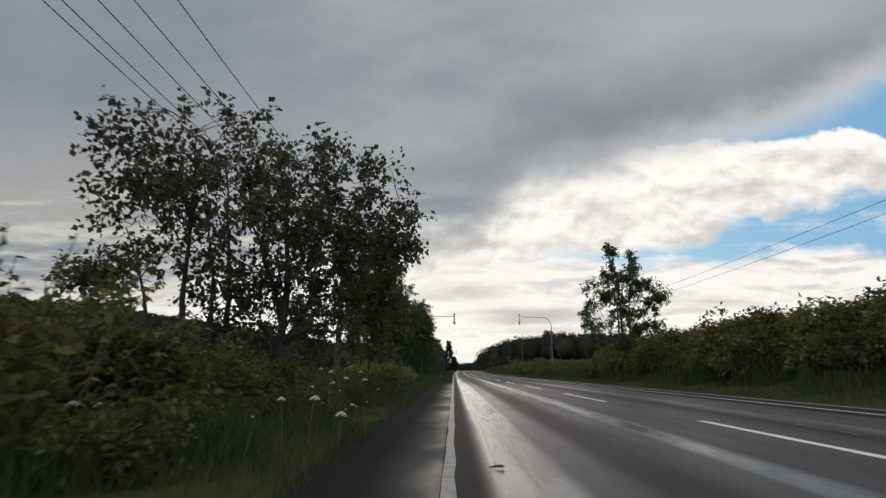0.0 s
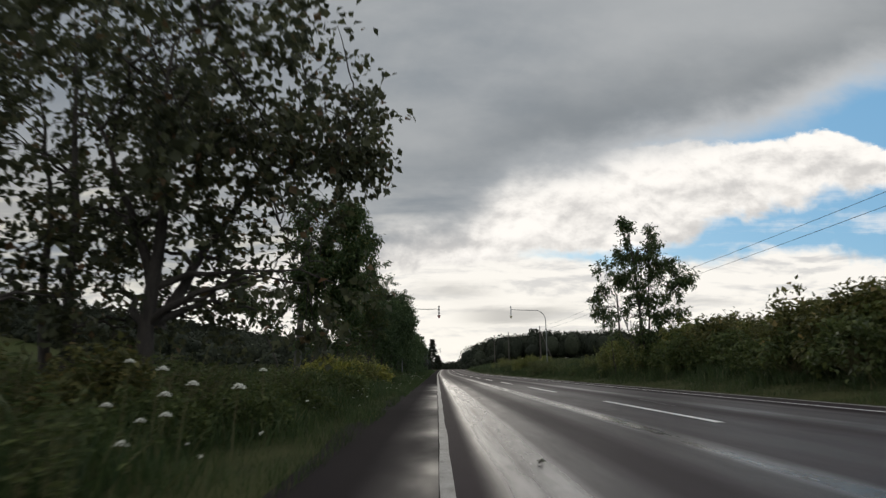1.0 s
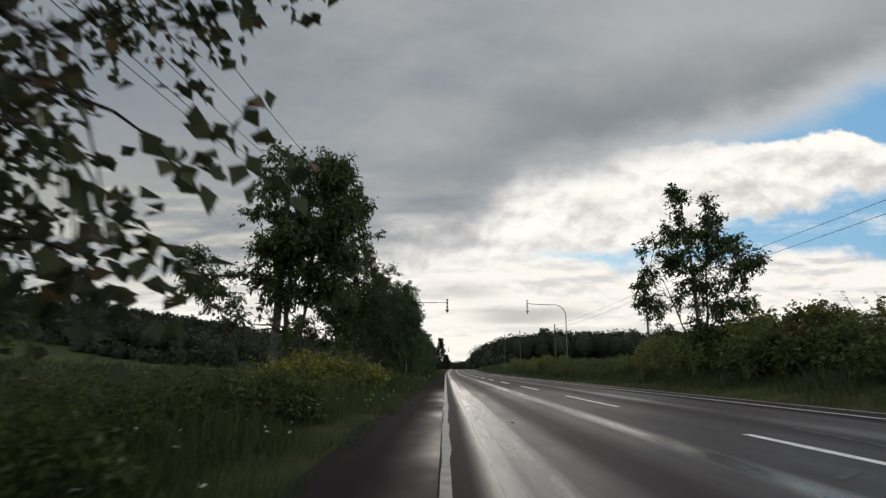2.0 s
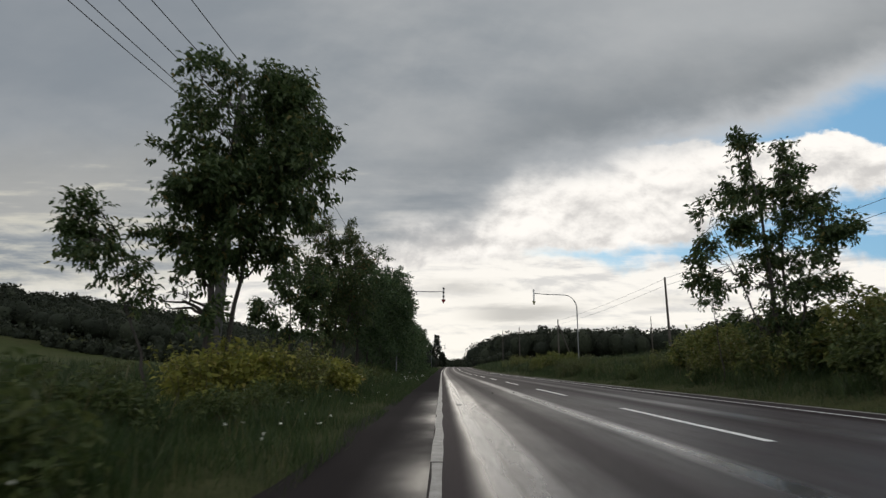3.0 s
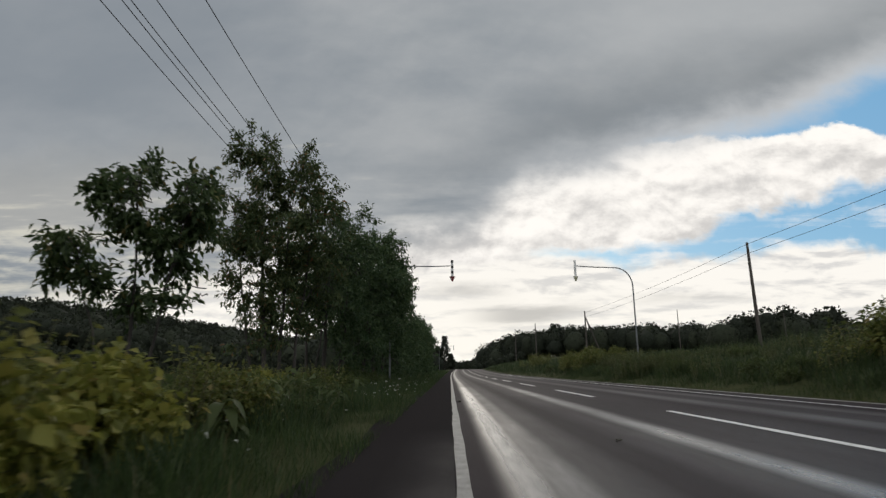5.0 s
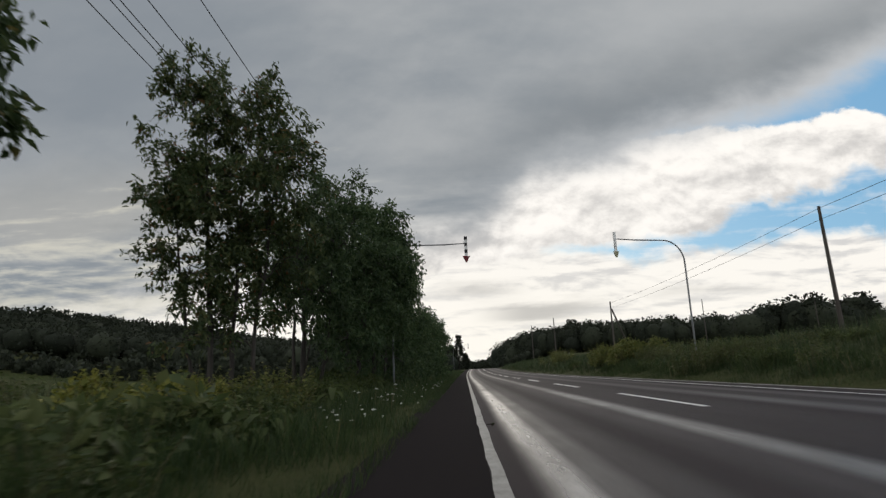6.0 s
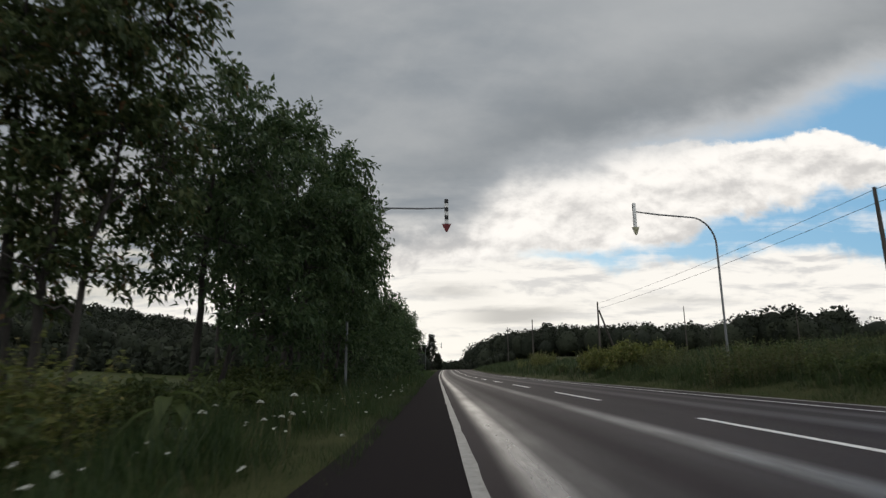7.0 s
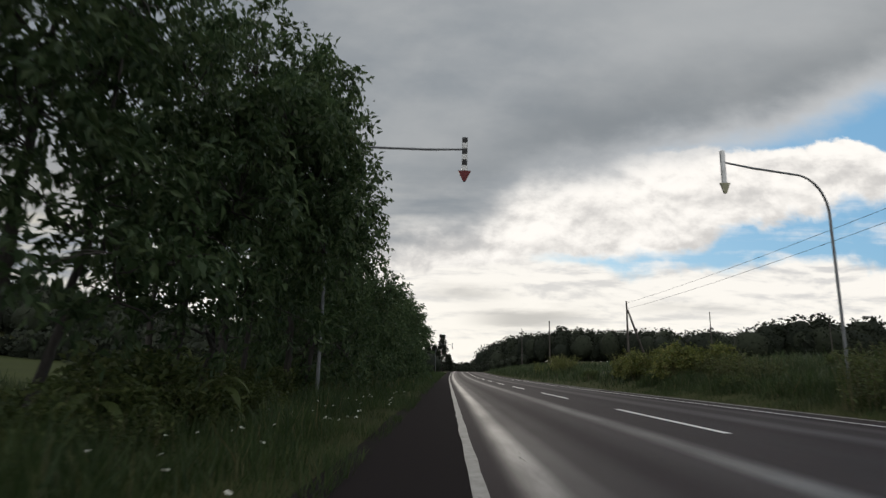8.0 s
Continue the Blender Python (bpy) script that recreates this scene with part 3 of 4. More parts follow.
# ---- trees ----
def bezier(a, c, b, n):
    t = np.linspace(0, 1, n)[:, None]
    return (1 - t) ** 2 * a + 2 * t * (1 - t) * c + t * t * b


def tree(label, at, trunks, blobs, leaf, seed, size=0.13, per=46, twig=0.55, width=0.6, limbs=7, droop=0.35, sides=8, gap=0.0, group="", twigs=True, tuft=0.0):
    """A tree: tapered trunks with limbs, and leaves in loose sprays inside an uneven crown.
    trunks: (foot, top, radius) rows relative to at; blobs: (centre, radii, sprays) rows."""
    g = np.random.default_rng(seed)
    x, y = at
    root = thing("tree", label, "tree", group, at=(x, y, float(land(x, y)) - 0.1))
    wood = Tubes()
    skeleton, thick = [], []
    for foot, top, r in trunks:
        foot, top = np.array(foot, float), np.array(top, float)
        n = 12
        t = np.linspace(0, 1, n)
        path = foot + (top - foot) * t[:, None] + np.cumsum(g.normal(0, 0.035, (n, 3)), 0) * np.array([1, 1, 0.2])
        rad = r * (1 - 0.86 * t ** 0.85)
        rad[0] *= 1.35
        wood.add(path, rad, sides)
        skeleton.append(path[3:])
        thick.append(rad[3:])
    pts, rad = np.concatenate(skeleton), np.concatenate(thick)

    def sample(c, r, k):
        d = g.normal(size=(k, 3))
        d /= np.linalg.norm(d, axis=1)[:, None]
        return np.array(c) + d * (g.random(k) ** 0.42)[:, None] * np.array(r) * (0.85 + 0.3 * g.random(k))[:, None]

    for c, r, k in blobs:
        for target in sample(c, np.array(r) * 0.8, limbs):
            low = np.where(pts[:, 2] < target[2] - 0.1, 0, 3.0)
            i = int(np.argmin(np.linalg.norm(pts - target, axis=1) + low))
            a = pts[i]
            path = bezier(a, a * 0.5 + target * 0.5 + np.array([0, 0, 0.22 * np.linalg.norm(target - a)]), target, 7)
            path[1:-1] += g.normal(0, 0.04, (5, 3))
            rr = np.linspace(min(rad[i] * 0.62, 0.07), 0.012, 7)
            wood.add(path, rr, 6)
            pts, rad = np.concatenate([pts, path[2:]]), np.concatenate([rad, rr[2:]])
    leaf_p, leaf_a = [], []
    hole = g.random(3) * 40
    for c, r, k in blobs:
        sprays = sample(c, r, k)
        if tuft > 0:
            heart = sample(c, r, max(3, k // 4))
            sprays = heart[g.integers(len(heart), size=k)] + g.normal(0, tuft, (k, 3)) * np.minimum(1.0, np.array(r) / 1.3)
        if gap > 0:
            keep = [noise.noise(Vector(s * 0.9 + hole)) > gap - 0.55 for s in sprays]
            sprays = sprays[np.array(keep)]
        for s in sprays:
            i = int(np.argmin(np.linalg.norm(pts - s, axis=1)))
            a = pts[i]
            d = s - a
            if twigs and np.linalg.norm(d) > 0.15:
                wood.add(bezier(a, (a + s) / 2 + np.array([0, 0, 0.12]), s, 4), np.array([0.014, 0.010, 0.007, 0.004]), 3)
            out = s - np.array(c)
            out /= np.linalg.norm(out) + 1e-6
            for _ in range(4):
                way = out * 0.7 + g.normal(0, 0.6, 3) + np.array([0, 0, -droop * 0.3])
                way /= np.linalg.norm(way)
                m = per // 4
                t = np.sort(g.random(m))
                leaf_p.append(s + way * (t * twig)[:, None] + g.normal(0, 0.05, (m, 3)) + np.array([0, 0, -droop * 0.25]) * (t ** 2)[:, None] * twig)
                leaf_a.append(way * 0.5 + g.normal(0, 0.6, (m, 3)) + np.array([0, 0, -droop]))
    p, a = np.concatenate(leaf_p), np.concatenate(leaf_a)
    piece("trunk", wood.mesh("trunk", BARK), root, smooth=True)
    piece("crown", leaves_mesh("crown", p, a, size * (0.7 + 0.6 * g.random(len(p))), leaf, g, width), root)
    return root


# the three-stemmed alder clump beside the first stretch
ALDER = dict(leaf=ROUND_LEAF, size=0.13, per=38, twig=0.6, width=0.8, limbs=10, droop=0.25, gap=0.50, group="alders by the road")
tree("dark spreading alder with open round-leaved crown", (-4.3, 15.6), [((0, 0, 0), (0.4, -0.6, 5.8), 0.16), ((0.1, 0.1, 1.6), (1.9, 0.3, 4.9), 0.10), ((0.05, 0, 2.2), (-0.9, -1.0, 5.0), 0.08)],
     [((1.2, -2.2, 4.7), (1.6, 1.7, 1.4), 96), ((2.1, 0.0, 4.7), (1.4, 2.0, 1.5), 110), ((2.7, -0.4, 4.9), (0.7, 0.9, 1.0), 34), ((2.2, -0.5, 2.4), (0.9, 0.8, 0.9), 28), ((0.2, 0.4, 5.4), (1.9, 1.9, 1.6), 90), ((0.5, 0.2, 3.2), (1.9, 1.6, 0.8), 56), ((0.1, 1.2, 2.1), (1.8, 1.2, 0.8), 46)], seed=11, **ALDER)
tree("dark multi-stemmed alder with open round-leaved crown", (-5.8, 16.4), [((0, 0, 0), (-0.2, -0.6, 6.2), 0.13), ((-0.4, 0.1, 0), (-1.0, -0.4, 5.4), 0.11)],
     [((0.0, 0.2, 6.1), (1.9, 2.1, 1.5), 84), ((-1.6, -0.8, 6.1), (0.9, 1.0, 0.9), 38), ((-0.8, -0.6, 4.6), (1.2, 1.5, 1.1), 40), ((0.4, 0.2, 3.4), (1.2, 1.3, 0.7), 28), ((0.6, 1.0, 2.1), (1.2, 1.1, 0.8), 32)], seed=12, **ALDER)
tree("front alder with arching open round-leaved crown", (-6.3, 14.6), [((0, 0, 0), (0.6, -2.0, 5.6), 0.11), ((-0.3, 0, 0), (-1.3, -0.6, 4.2), 0.09), ((-0.2, 0.1, 1.4), (-3.0, 0.4, 3.7), 0.06)],
     [((1.2, -2.7, 4.9), (1.7, 1.6, 1.3), 84), ((-0.2, -1.0, 4.2), (1.3, 1.4, 1.1), 44), ((-1.7, 0.4, 3.3), (0.9, 0.9, 0.42), 26), ((-2.7, 0.4, 3.35), (0.65, 0.7, 0.26), 26), ((0.9, 0.2, 2.3), (1.1, 1.0, 1.0), 50)], seed=13, **ALDER)
# ash trees round the concrete pole
tree("tall ash with drooping leaf sprays beside a pole", (-5.1, 30.8), [((0, 0, 0), (0.1, 0.3, 7.4), 0.12), ((0.35, 0.3, 0), (0.9, 0.3, 6.4), 0.08)],
     [((0.2, 0.5, 7.0), (1.5, 1.4, 1.5), 150), ((1.2, 0.1, 6.0), (1.0, 0.8, 1.2), 66), ((2.0, -0.4, 5.2), (0.65, 0.6, 0.8), 40), ((-0.35, 0.3, 5.3), (1.0, 1.0, 1.0), 70), ((0.6, 0.0, 4.6), (1.3, 0.8, 0.8), 84), ((0.5, -0.2, 3.7), (0.8, 0.5, 0.5), 34), ((1.35, 0.7, 3.5), (0.22, 0.22, 0.25), 7), ((-0.3, 0.1, 3.5), (0.8, 0.8, 0.6), 26), ((-0.5, -0.2, 2.4), (0.6, 0.6, 0.5), 6)], ASH_LEAF, 21, 0.165, 58, 0.5, 0.42, 7, 0.6, gap=0.22, group="ash trees", tuft=0.26)
tree("small crooked ash leaning away from the road", (-6.1, 31.0), [((0, 0, 0), (-1.2, 0, 3.4), 0.05)],
     [((-1.3, 0, 3.8), (1.0, 0.9, 0.65), 34), ((-0.7, 0, 2.5), (0.7, 0.6, 0.5), 9), ((-1.9, 0, 4.3), (0.45, 0.5, 0.45), 10)], ASH_LEAF, 22, 0.155, 48, 0.42, 0.42, 4, 0.5, group="ash trees", tuft=0.22)
tree("young bushy ash standing in tall weeds", (-5.55, 39.6), [((0, 0, 0), (0.0, 0.2, 4.7), 0.05), ((0.2, 0, 0), (0.9, 0.2, 4.3), 0.04), ((-0.1, 0, 0), (-1.0, 0, 3.2), 0.035)],
     [((0.0, 0.1, 4.1), (0.5, 0.6, 0.7), 34), ((0.9, 0.2, 4.0), (0.5, 0.6, 0.65), 32), ((-0.8, -0.1, 3.2), (0.5, 0.6, 0.45), 20), ((0.6, 0.2, 3.0), (0.6, 0.5, 0.45), 15), ((-0.2, 0.1, 2.5), (0.8, 0.6, 0.45), 14), ((0.9, 0.2, 2.4), (0.5, 0.5, 0.4), 9)], ASH_LEAF, 23, 0.16, 48, 0.40, 0.42, 5, 0.5, gap=0.3, group="ash trees", tuft=0.2)
# the tall willow at the head of the roadside row
tree("tall slender-stemmed willow with airy crown", (-6.05, 48.9), [((0, 0, 0), (-0.27, 0, 7.6), 0.09), ((0.36, 0.27, 0), (0.7, 0.16, 7.2), 0.08), ((-0.36, 0.16, 0), (-1.3, 0.1, 6.5), 0.065), ((0.76, 0.16, 0), (1.5, 0.1, 6.1), 0.07), ((-0.16, 0.33, 0), (-0.87, 0.27, 7.1), 0.055)],
     [((-0.5, 0, 7.4), (0.92, 1.1, 1.3), 84), ((0.76, 0.16, 7.4), (1.0, 1.0, 1.25), 80), ((-0.95, 0, 5.6), (0.95, 1.1, 1.0), 72), ((0.16, 0, 5.6), (1.1, 1.1, 1.2), 64), ((1.5, 0.16, 5.9), (1.0, 1.1, 1.3), 74), ((-0.6, 0, 3.8), (0.8, 1.0, 1.1), 54), ((1.3, 0.16, 4.1), (1.1, 1.1, 1.2), 72), ((0.1, 0, 2.4), (1.25, 1.0, 0.8), 44)], WILLOW_TOP, 31, 0.150, 54, 0.40, 0.40, 7, 0.5, gap=0.26, group="roadside row of trees", tuft=0.33)
ROW = ((-5.0, 52.6, 7.3), (-4.4, 55.4, 6.6), (-4.8, 58.4, 9.2), (-4.3, 61.6, 7.8), (-7.8, 61.5, 8.2), (-4.9, 65.0, 6.2), (-4.8, 69.0, 6.0), (-7.5, 71.0, 7.5), (-4.7, 73.5, 5.7), (-4.6, 78.0, 5.6), (-4.6, 84.0, 5.7), (-4.3, 91.0, 6.3), (-4.5, 99.0, 6.4), (-4.2, 109.0, 6.6))
for k, (x, y, h) in enumerate(ROW):
    g = np.random.default_rng(100 + k)
    far_off = y > 72
    n = 0.62 if far_off else 0.9
    blobs = [((0.2, 0, h * 0.74), (1.9, 2.0, h * 0.25), int(125 * n)), ((0.5 if y < 67 else 0.8, -0.4, h * 0.48), (1.55 if y < 67 else 1.8, 1.9, h * 0.19), int((100 if y > 63 else 72) * n)), (((1.0 if y < 57 else 1.5) + 0.3 * g.random(), -0.2, h * (0.64 + 0.18 * g.random())), (0.95, 1.1, 0.9), int(40 * n))]
    if x < -7:
        blobs = blobs[:1] + [((0.4, 0, h * 0.55), (1.6, 1.7, h * 0.16), int(60 * n))]
    elif y > 60:
        blobs.append(((0.5, 0.6, h * 0.22), (1.9, 2.1, h * 0.16), int(80 * n)))
    else:
        blobs.append(((0.9, 0.4, h * 0.27), (1.3, 1.6, h * 0.10), int(26 * n)))
    if y == 58.4:
        blobs.append(((2.0, -1.0, 4.7), (0.75, 1.0, 2.2), 150))
    tree("dense dark-leaved willow in a roadside row", (x, y), [((0, 0, 0), (g.normal(0, 0.3), g.normal(0, 0.3), h * 0.85), 0.11), ((0.4, 0.2, 0), (0.9, 0.2, h * 0.7), 0.07)],
         blobs, DENSE_LEAF, 200 + k, 0.20 if far_off else 0.165, 44 if far_off else 56, 0.55, 0.42, 5, 0.5, gap=0.22 if far_off else 0.32, group="roadside row of trees", twigs=not far_off)
# the lone ash across the road
tree("lone open-crowned ash on the bank", (10.1, 35.5), [((0, 0, 0), (-0.6, 0, 7.3), 0.10), ((0.2, 0.1, 0), (0.6, 0, 7.3), 0.07), ((-0.2, 0, 0), (-1.7, 0.1, 4.6), 0.045), ((0.2, 0, 0.6), (1.9, 0.1, 4.9), 0.05)],
     [((-0.6, 0, 7.0), (0.28, 0.35, 0.9), 16), ((0.45, 0, 7.0), (0.26, 0.35, 0.9), 16), ((-0.2, 0, 5.8), (1.0, 1.0, 0.8), 44), ((0.9, 0, 5.6), (0.7, 0.8, 0.6), 26), ((-1.6, 0, 4.8), (0.75, 0.9, 0.8), 36), ((-1.8, 0, 3.4), (0.65, 0.9, 0.6), 22), ((1.7, 0, 4.7), (0.8, 0.9, 0.8), 40), ((0.1, 0, 4.3), (1.2, 1.1, 0.8), 46), ((0.2, 0, 2.8), (1.9, 1.4, 0.8), 60), ((0.3, 0, 1.5), (1.7, 1.3, 0.8), 64)], ASH_LEAF, 41, 0.17, 48, 0.42, 0.42, 5, 0.5, gap=0.28, group="ash trees", tuft=0.22)
tree("thin sapling with a sparse leafy top", (8.9, 37.0), [((0, 0, 0), (-0.1, 0, 3.4), 0.03)], [((-0.1, 0, 3.2), (0.6, 0.6, 0.6), 14)], ASH_LEAF, 42, 0.14, 44, 0.4, 0.42, 3, 0.4, group="ash trees")


def conifer(at, h, seed):
    g = np.random.default_rng(seed)
    x, y = at
    root = thing("conifer", "dark narrow conifer on the far rise", "tree", "far conifers", at=(x, y, float(land(x, y)) - 0.2))
    wood = Tubes()
    wood.add(np.array([[0, 0, 0], [0, 0, h * 0.5], [0, 0, h]]), [h * 0.02, h * 0.012, 0.02], 6)
    p, a = [], []
    for z in np.arange(h * 0.12, h, h * 0.05):
        r = (h - z) * 0.26 + 0.2
        for ang in g.random(9) * 6.28:
            way = np.array([np.cos(ang), np.sin(ang), -0.25])
            tip = np.array([0, 0, z]) + way * r * (0.7 + 0.5 * g.random())
            wood.add(np.array([[0, 0, z], tip]), [0.04, 0.02], 3)
            for t in np.linspace(0.25, 1, 9):
                p.append(np.array([0, 0, z]) * (1 - t) + tip * t + g.normal(0, 0.15, 3))
                a.append(way + g.normal(0, 0.5, 3))
    piece("trunk", wood.mesh("trunk", BARK), root)
    piece("crown", leaves_mesh("crown", np.array(p), np.array(a), 0.9 * (0.6 + 0.6 * g.random(len(p))), WOOD_LEAF, g, 0.5), root)


for k, (x, y, h) in enumerate(((-1.9, 240, 13.0), (-4.4, 243, 9.5), (0.2, 250, 7.0), (-6.5, 238, 9.0))):
    conifer((x, y), h, 300 + k)


# ---- far woods: one mass of leaf clumps on trunks for each stretch ----
def woods(label, line, depth, height, count, seed, clump=1.1):
    """A strip of woodland along a polyline; tree by tree a lumpy crown of leaf clumps."""
    g = np.random.default_rng(seed)
    line = np.array(line, float)
    t = np.sort(g.random(count)) * (len(line) - 1)
    i = np.minimum(t.astype(int), len(line) - 2)
    base = line[i] + (line[i + 1] - line[i]) * (t - i)[:, None]
    p, a, s, core_v, core_f = [], [], [], [], []
    bm = bmesh.new()
    bmesh.ops.create_icosphere(bm, subdivisions=2, radius=1.0)
    ball = np.array([v.co[:] for v in bm.verts])
    tri = np.array([[v.index for v in f.verts] for f in bm.faces])
    bm.free()
    trunk = Tubes()
    for b in base:
        x, y = b[0] + g.normal(0, 2), b[1] + g.random() * depth
        z = float(land(x, y)) + b[2]
        h = height * (0.62 + 0.50 * g.random() ** 0.7)
        r = height * (0.30 + 0.24 * g.random())
        trunk.add(np.array([[x, y, z - 2], [x, y, z + h * 0.7]]), [0.2, 0.08], 4)
        n = 330
        d = g.normal(size=(n, 3))
        d /= np.linalg.norm(d, axis=1)[:, None]
        q = np.array([x, y, z + h * 0.5]) + d * np.array([r, r, h * 0.5]) * (0.80 + 0.17 * g.random(n))[:, None] * (1 + 0.07 * np.sin(d[:, :1] * 7 + x) * np.sin(d[:, 2:] * 6 + y))
        p.append(q)
        a.append(d * 0.6 + g.normal(0, 0.6, (n, 3)))
        s.append(0.50 * clump * (0.6 + 0.7 * g.random(n)) * h / 10)
        v = ball * (1 + 0.11 * g.normal(size=(len(ball), 1))) * np.array([r, r, h * 0.5]) * 0.80 + np.array([x, y, z + h * 0.47])
        core_v.append(v)
        core_f.append(tri + (len(core_v) - 1) * len(ball))
        skirt = g.normal(size=(36, 3)) * np.array([r * 0.8, r * 0.5, 0.8]) + np.array([x, y, z + 1.0])
        p.append(skirt)
        a.append(g.normal(0, 0.7, (36, 3)) + np.array([0, 0, 0.6]))
        s.append(np.full(36, clump * 0.36))
    root = thing("woods", label, "woods", kind="stuff")
    piece("trunk", trunk.mesh("trunk", BARK), root)
    piece("crown", leaves_mesh("crown", np.concatenate(p), np.concatenate(a), np.concatenate(s), WOOD_LEAF, g, 0.9, "clump"), root)
    piece("inner_foliage", mesh_of("inner_foliage", np.concatenate(core_v), np.concatenate(core_f), WOOD_LEAF), root)


woods("distant dark woodland beyond the right-hand field", [(14, 335, -2), (34, 275, 0), (70, 250, 0), (130, 245, 0), (200, 245, 0), (300, 240, 0)], 25, 11.6, 340, 51, 0.95)
woods("tall dark wood ending beside the far road", [(17, 300, 0), (24, 288, 0), (36, 275, 0), (52, 262, 0)], 14, 12.8, 44, 58, 0.9)
woods("distant round-topped wood on a knoll", [(86, 205, 0), (100, 202, 1.0), (112, 205, 0)], 8, 12.2, 26, 52, 1.05)
woods("distant dark wooded hill beyond the left-hand fields", [(-200, 96, 0), (-120, 104, 0), (-86, 112, 0), (-77, 140, 0), (-72, 165, 0), (-62, 190, 0), (-45, 230, 0), (-22, 290, 0)], 34, 6.9, 460, 53, 1.2)
woods("dark scrub on the lower slope of the left-hand hill", [(-190, 92, 0), (-120, 108, 0), (-80, 118, 0), (-48, 128, 0), (-30, 150, 0)], 22, 5.5, 240, 57, 1.1)
woods("dark copse behind the roadside row", [(-12, 84, -1), (-11, 100, -1), (-10, 130, -1), (-8, 170, -1), (-7, 240, -1), (-5, 310, -1)], 8, 7.0, 90, 54, 0.75)
woods("low dark thicket closing the far end of the road", [(-16, 268, 0), (0, 272, 0), (12, 276, 0), (30, 270, 0)], 6, 5.0, 60, 56, 1.3)
woods("low hedge at the edge of the left-hand field", [(-85, 119, -0.4), (-40, 100, -0.4), (-12, 87, -0.4)], 3, 2.2, 120, 55, 1.5)


# ---- weeds and grass ----
def stand(n, seed, height, spread_r, leaf, size, width, per, droop=0.3, lean=0.35):
    """One clump of tall weeds: arching stems with leaves up their length."""
    g = np.random.default_rng(seed)
    stems = Tubes()
    p, a, s = [], [], []
    for _ in range(n):
        ang, rr = g.random() * 6.28, spread_r * g.random() ** 0.6
        foot = np.array([np.cos(ang) * rr, np.sin(ang) * rr, -0.1])
        h = height * (0.65 + 0.45 * g.random())
        out = np.array([np.cos(ang), np.sin(ang), 0]) * lean * g.random() * h + g.normal(0, 0.06, 3)
        top = foot + np.array([0, 0, h]) + out
        path = bezier(foot, foot + np.array([0, 0, h * 0.7]) + out * 0.2, top, 4)
        stems.add(path, np.linspace(0.011, 0.004, 4), 3)
        t = 0.06 + 0.94 * np.sort(g.random(per)) ** 0.85
        q = np.stack([np.interp(t, np.linspace(0, 1, 4), path[:, k]) for k in range(3)], -1)
        way = g.normal(size=(per, 3)) * np.array([1, 1, 0.25]) + np.array([0, 0, 0.15 - droop])
        p.append(q)
        a.append(way)
        s.append(size * (0.45 + 0.95 * g.random(per) ** 1.5) * (1.1 - 0.45 * t))
    return stems.mesh("stem", TWIG), leaves_mesh("foliage", np.concatenate(p), np.concatenate(a), np.concatenate(s), leaf, g, width)


OLIVE = [stand(34, 460 + k, 1.5, 0.75, OLIVE_LEAF, 0.145, 0.56, 26, 0.45, 0.45) for k in range(3)]
KNOT = [stand(32, 400 + k, 1.55, 0.75, KNOT_LEAF, 0.145, 0.60, 24, 0.4, 0.42) for k in range(4)]
WEED = [stand(40, 420 + k, 0.72, 0.65, WEED_LEAF, 0.135, 0.46, 17, 0.15) for k in range(4)]
DARK = [stand(38, 440 + k, 1.15, 0.7, WEED_LEAF, 0.140, 0.42, 17, 0.3) for k in range(3)]


RANK = [stand(24, 490 + k, 0.72, 0.6, RANK_LEAF, 0.27, 0.48, 10, 0.5, 0.5) for k in range(3)]
GOLD = [stand(30, 480 + k, 1.5, 0.65, GOLD_LEAF, 0.20, 0.50, 17, 0.45, 0.5) for k in range(2)]


def dome(seed, r, h, leaf, size, width, clusters, per=24):
    """A rounded mass of weeds: stems fan out to tufts of broad drooping leaves over an uneven dome."""
    g = np.random.default_rng(seed)
    stems = Tubes()
    p, a, s = [], [], []
    for _ in range(clusters):
        ang, up = g.random() * 6.28, g.random() ** 0.75
        k = (0.72 + 0.34 * g.random()) * (1 + 0.16 * math.sin(3 * ang + seed))
        flat = math.sqrt(max(0.0, 1 - up * up))
        c = np.array([math.cos(ang) * r * flat * k, math.sin(ang) * r * flat * k, 0.12 * h + 0.88 * h * up * k])
        stems.add(bezier(np.array([c[0] * 0.25, c[1] * 0.25, -0.1]), np.array([c[0] * 0.4, c[1] * 0.4, c[2] * 0.8]), c, 4), np.linspace(0.012, 0.004, 4), 3)
        way = c / np.linalg.norm(c)
        p.append(c + g.normal(0, 0.62 * size, (per, 3)))
        a.append(way * 0.5 + g.normal(0, 0.55, (per, 3)) + np.array([0, 0, -0.55]))
        s.append(size * (0.5 + 0.7 * g.random(per)))
    return stems.mesh("stem", TWIG), leaves_mesh("foliage", np.concatenate(p), np.concatenate(a), np.concatenate(s), leaf, g, width)


DOME_OLIVE = [dome(800 + k, 0.95, 1.45, OLIVE_LEAF, 0.145, 0.58, 96) for k in range(4)]
DOME_KNOT = [dome(810 + k, 1.0, 1.45, KNOT_LEAF, 0.15, 0.60, 96) for k in range(4)]
DOME_GOLD = [dome(820 + k, 0.8, 1.15, GOLD_LEAF, 0.18, 0.62, 64) for k in range(3)]
DOME_DARK = [dome(830 + k, 0.85, 1.0, WEED_LEAF, 0.135, 0.52, 80) for k in range(4)]
DOME_RANK = [dome(840 + k, 0.75, 0.62, RANK_LEAF, 0.25, 0.52, 36, 12) for k in range(4)]


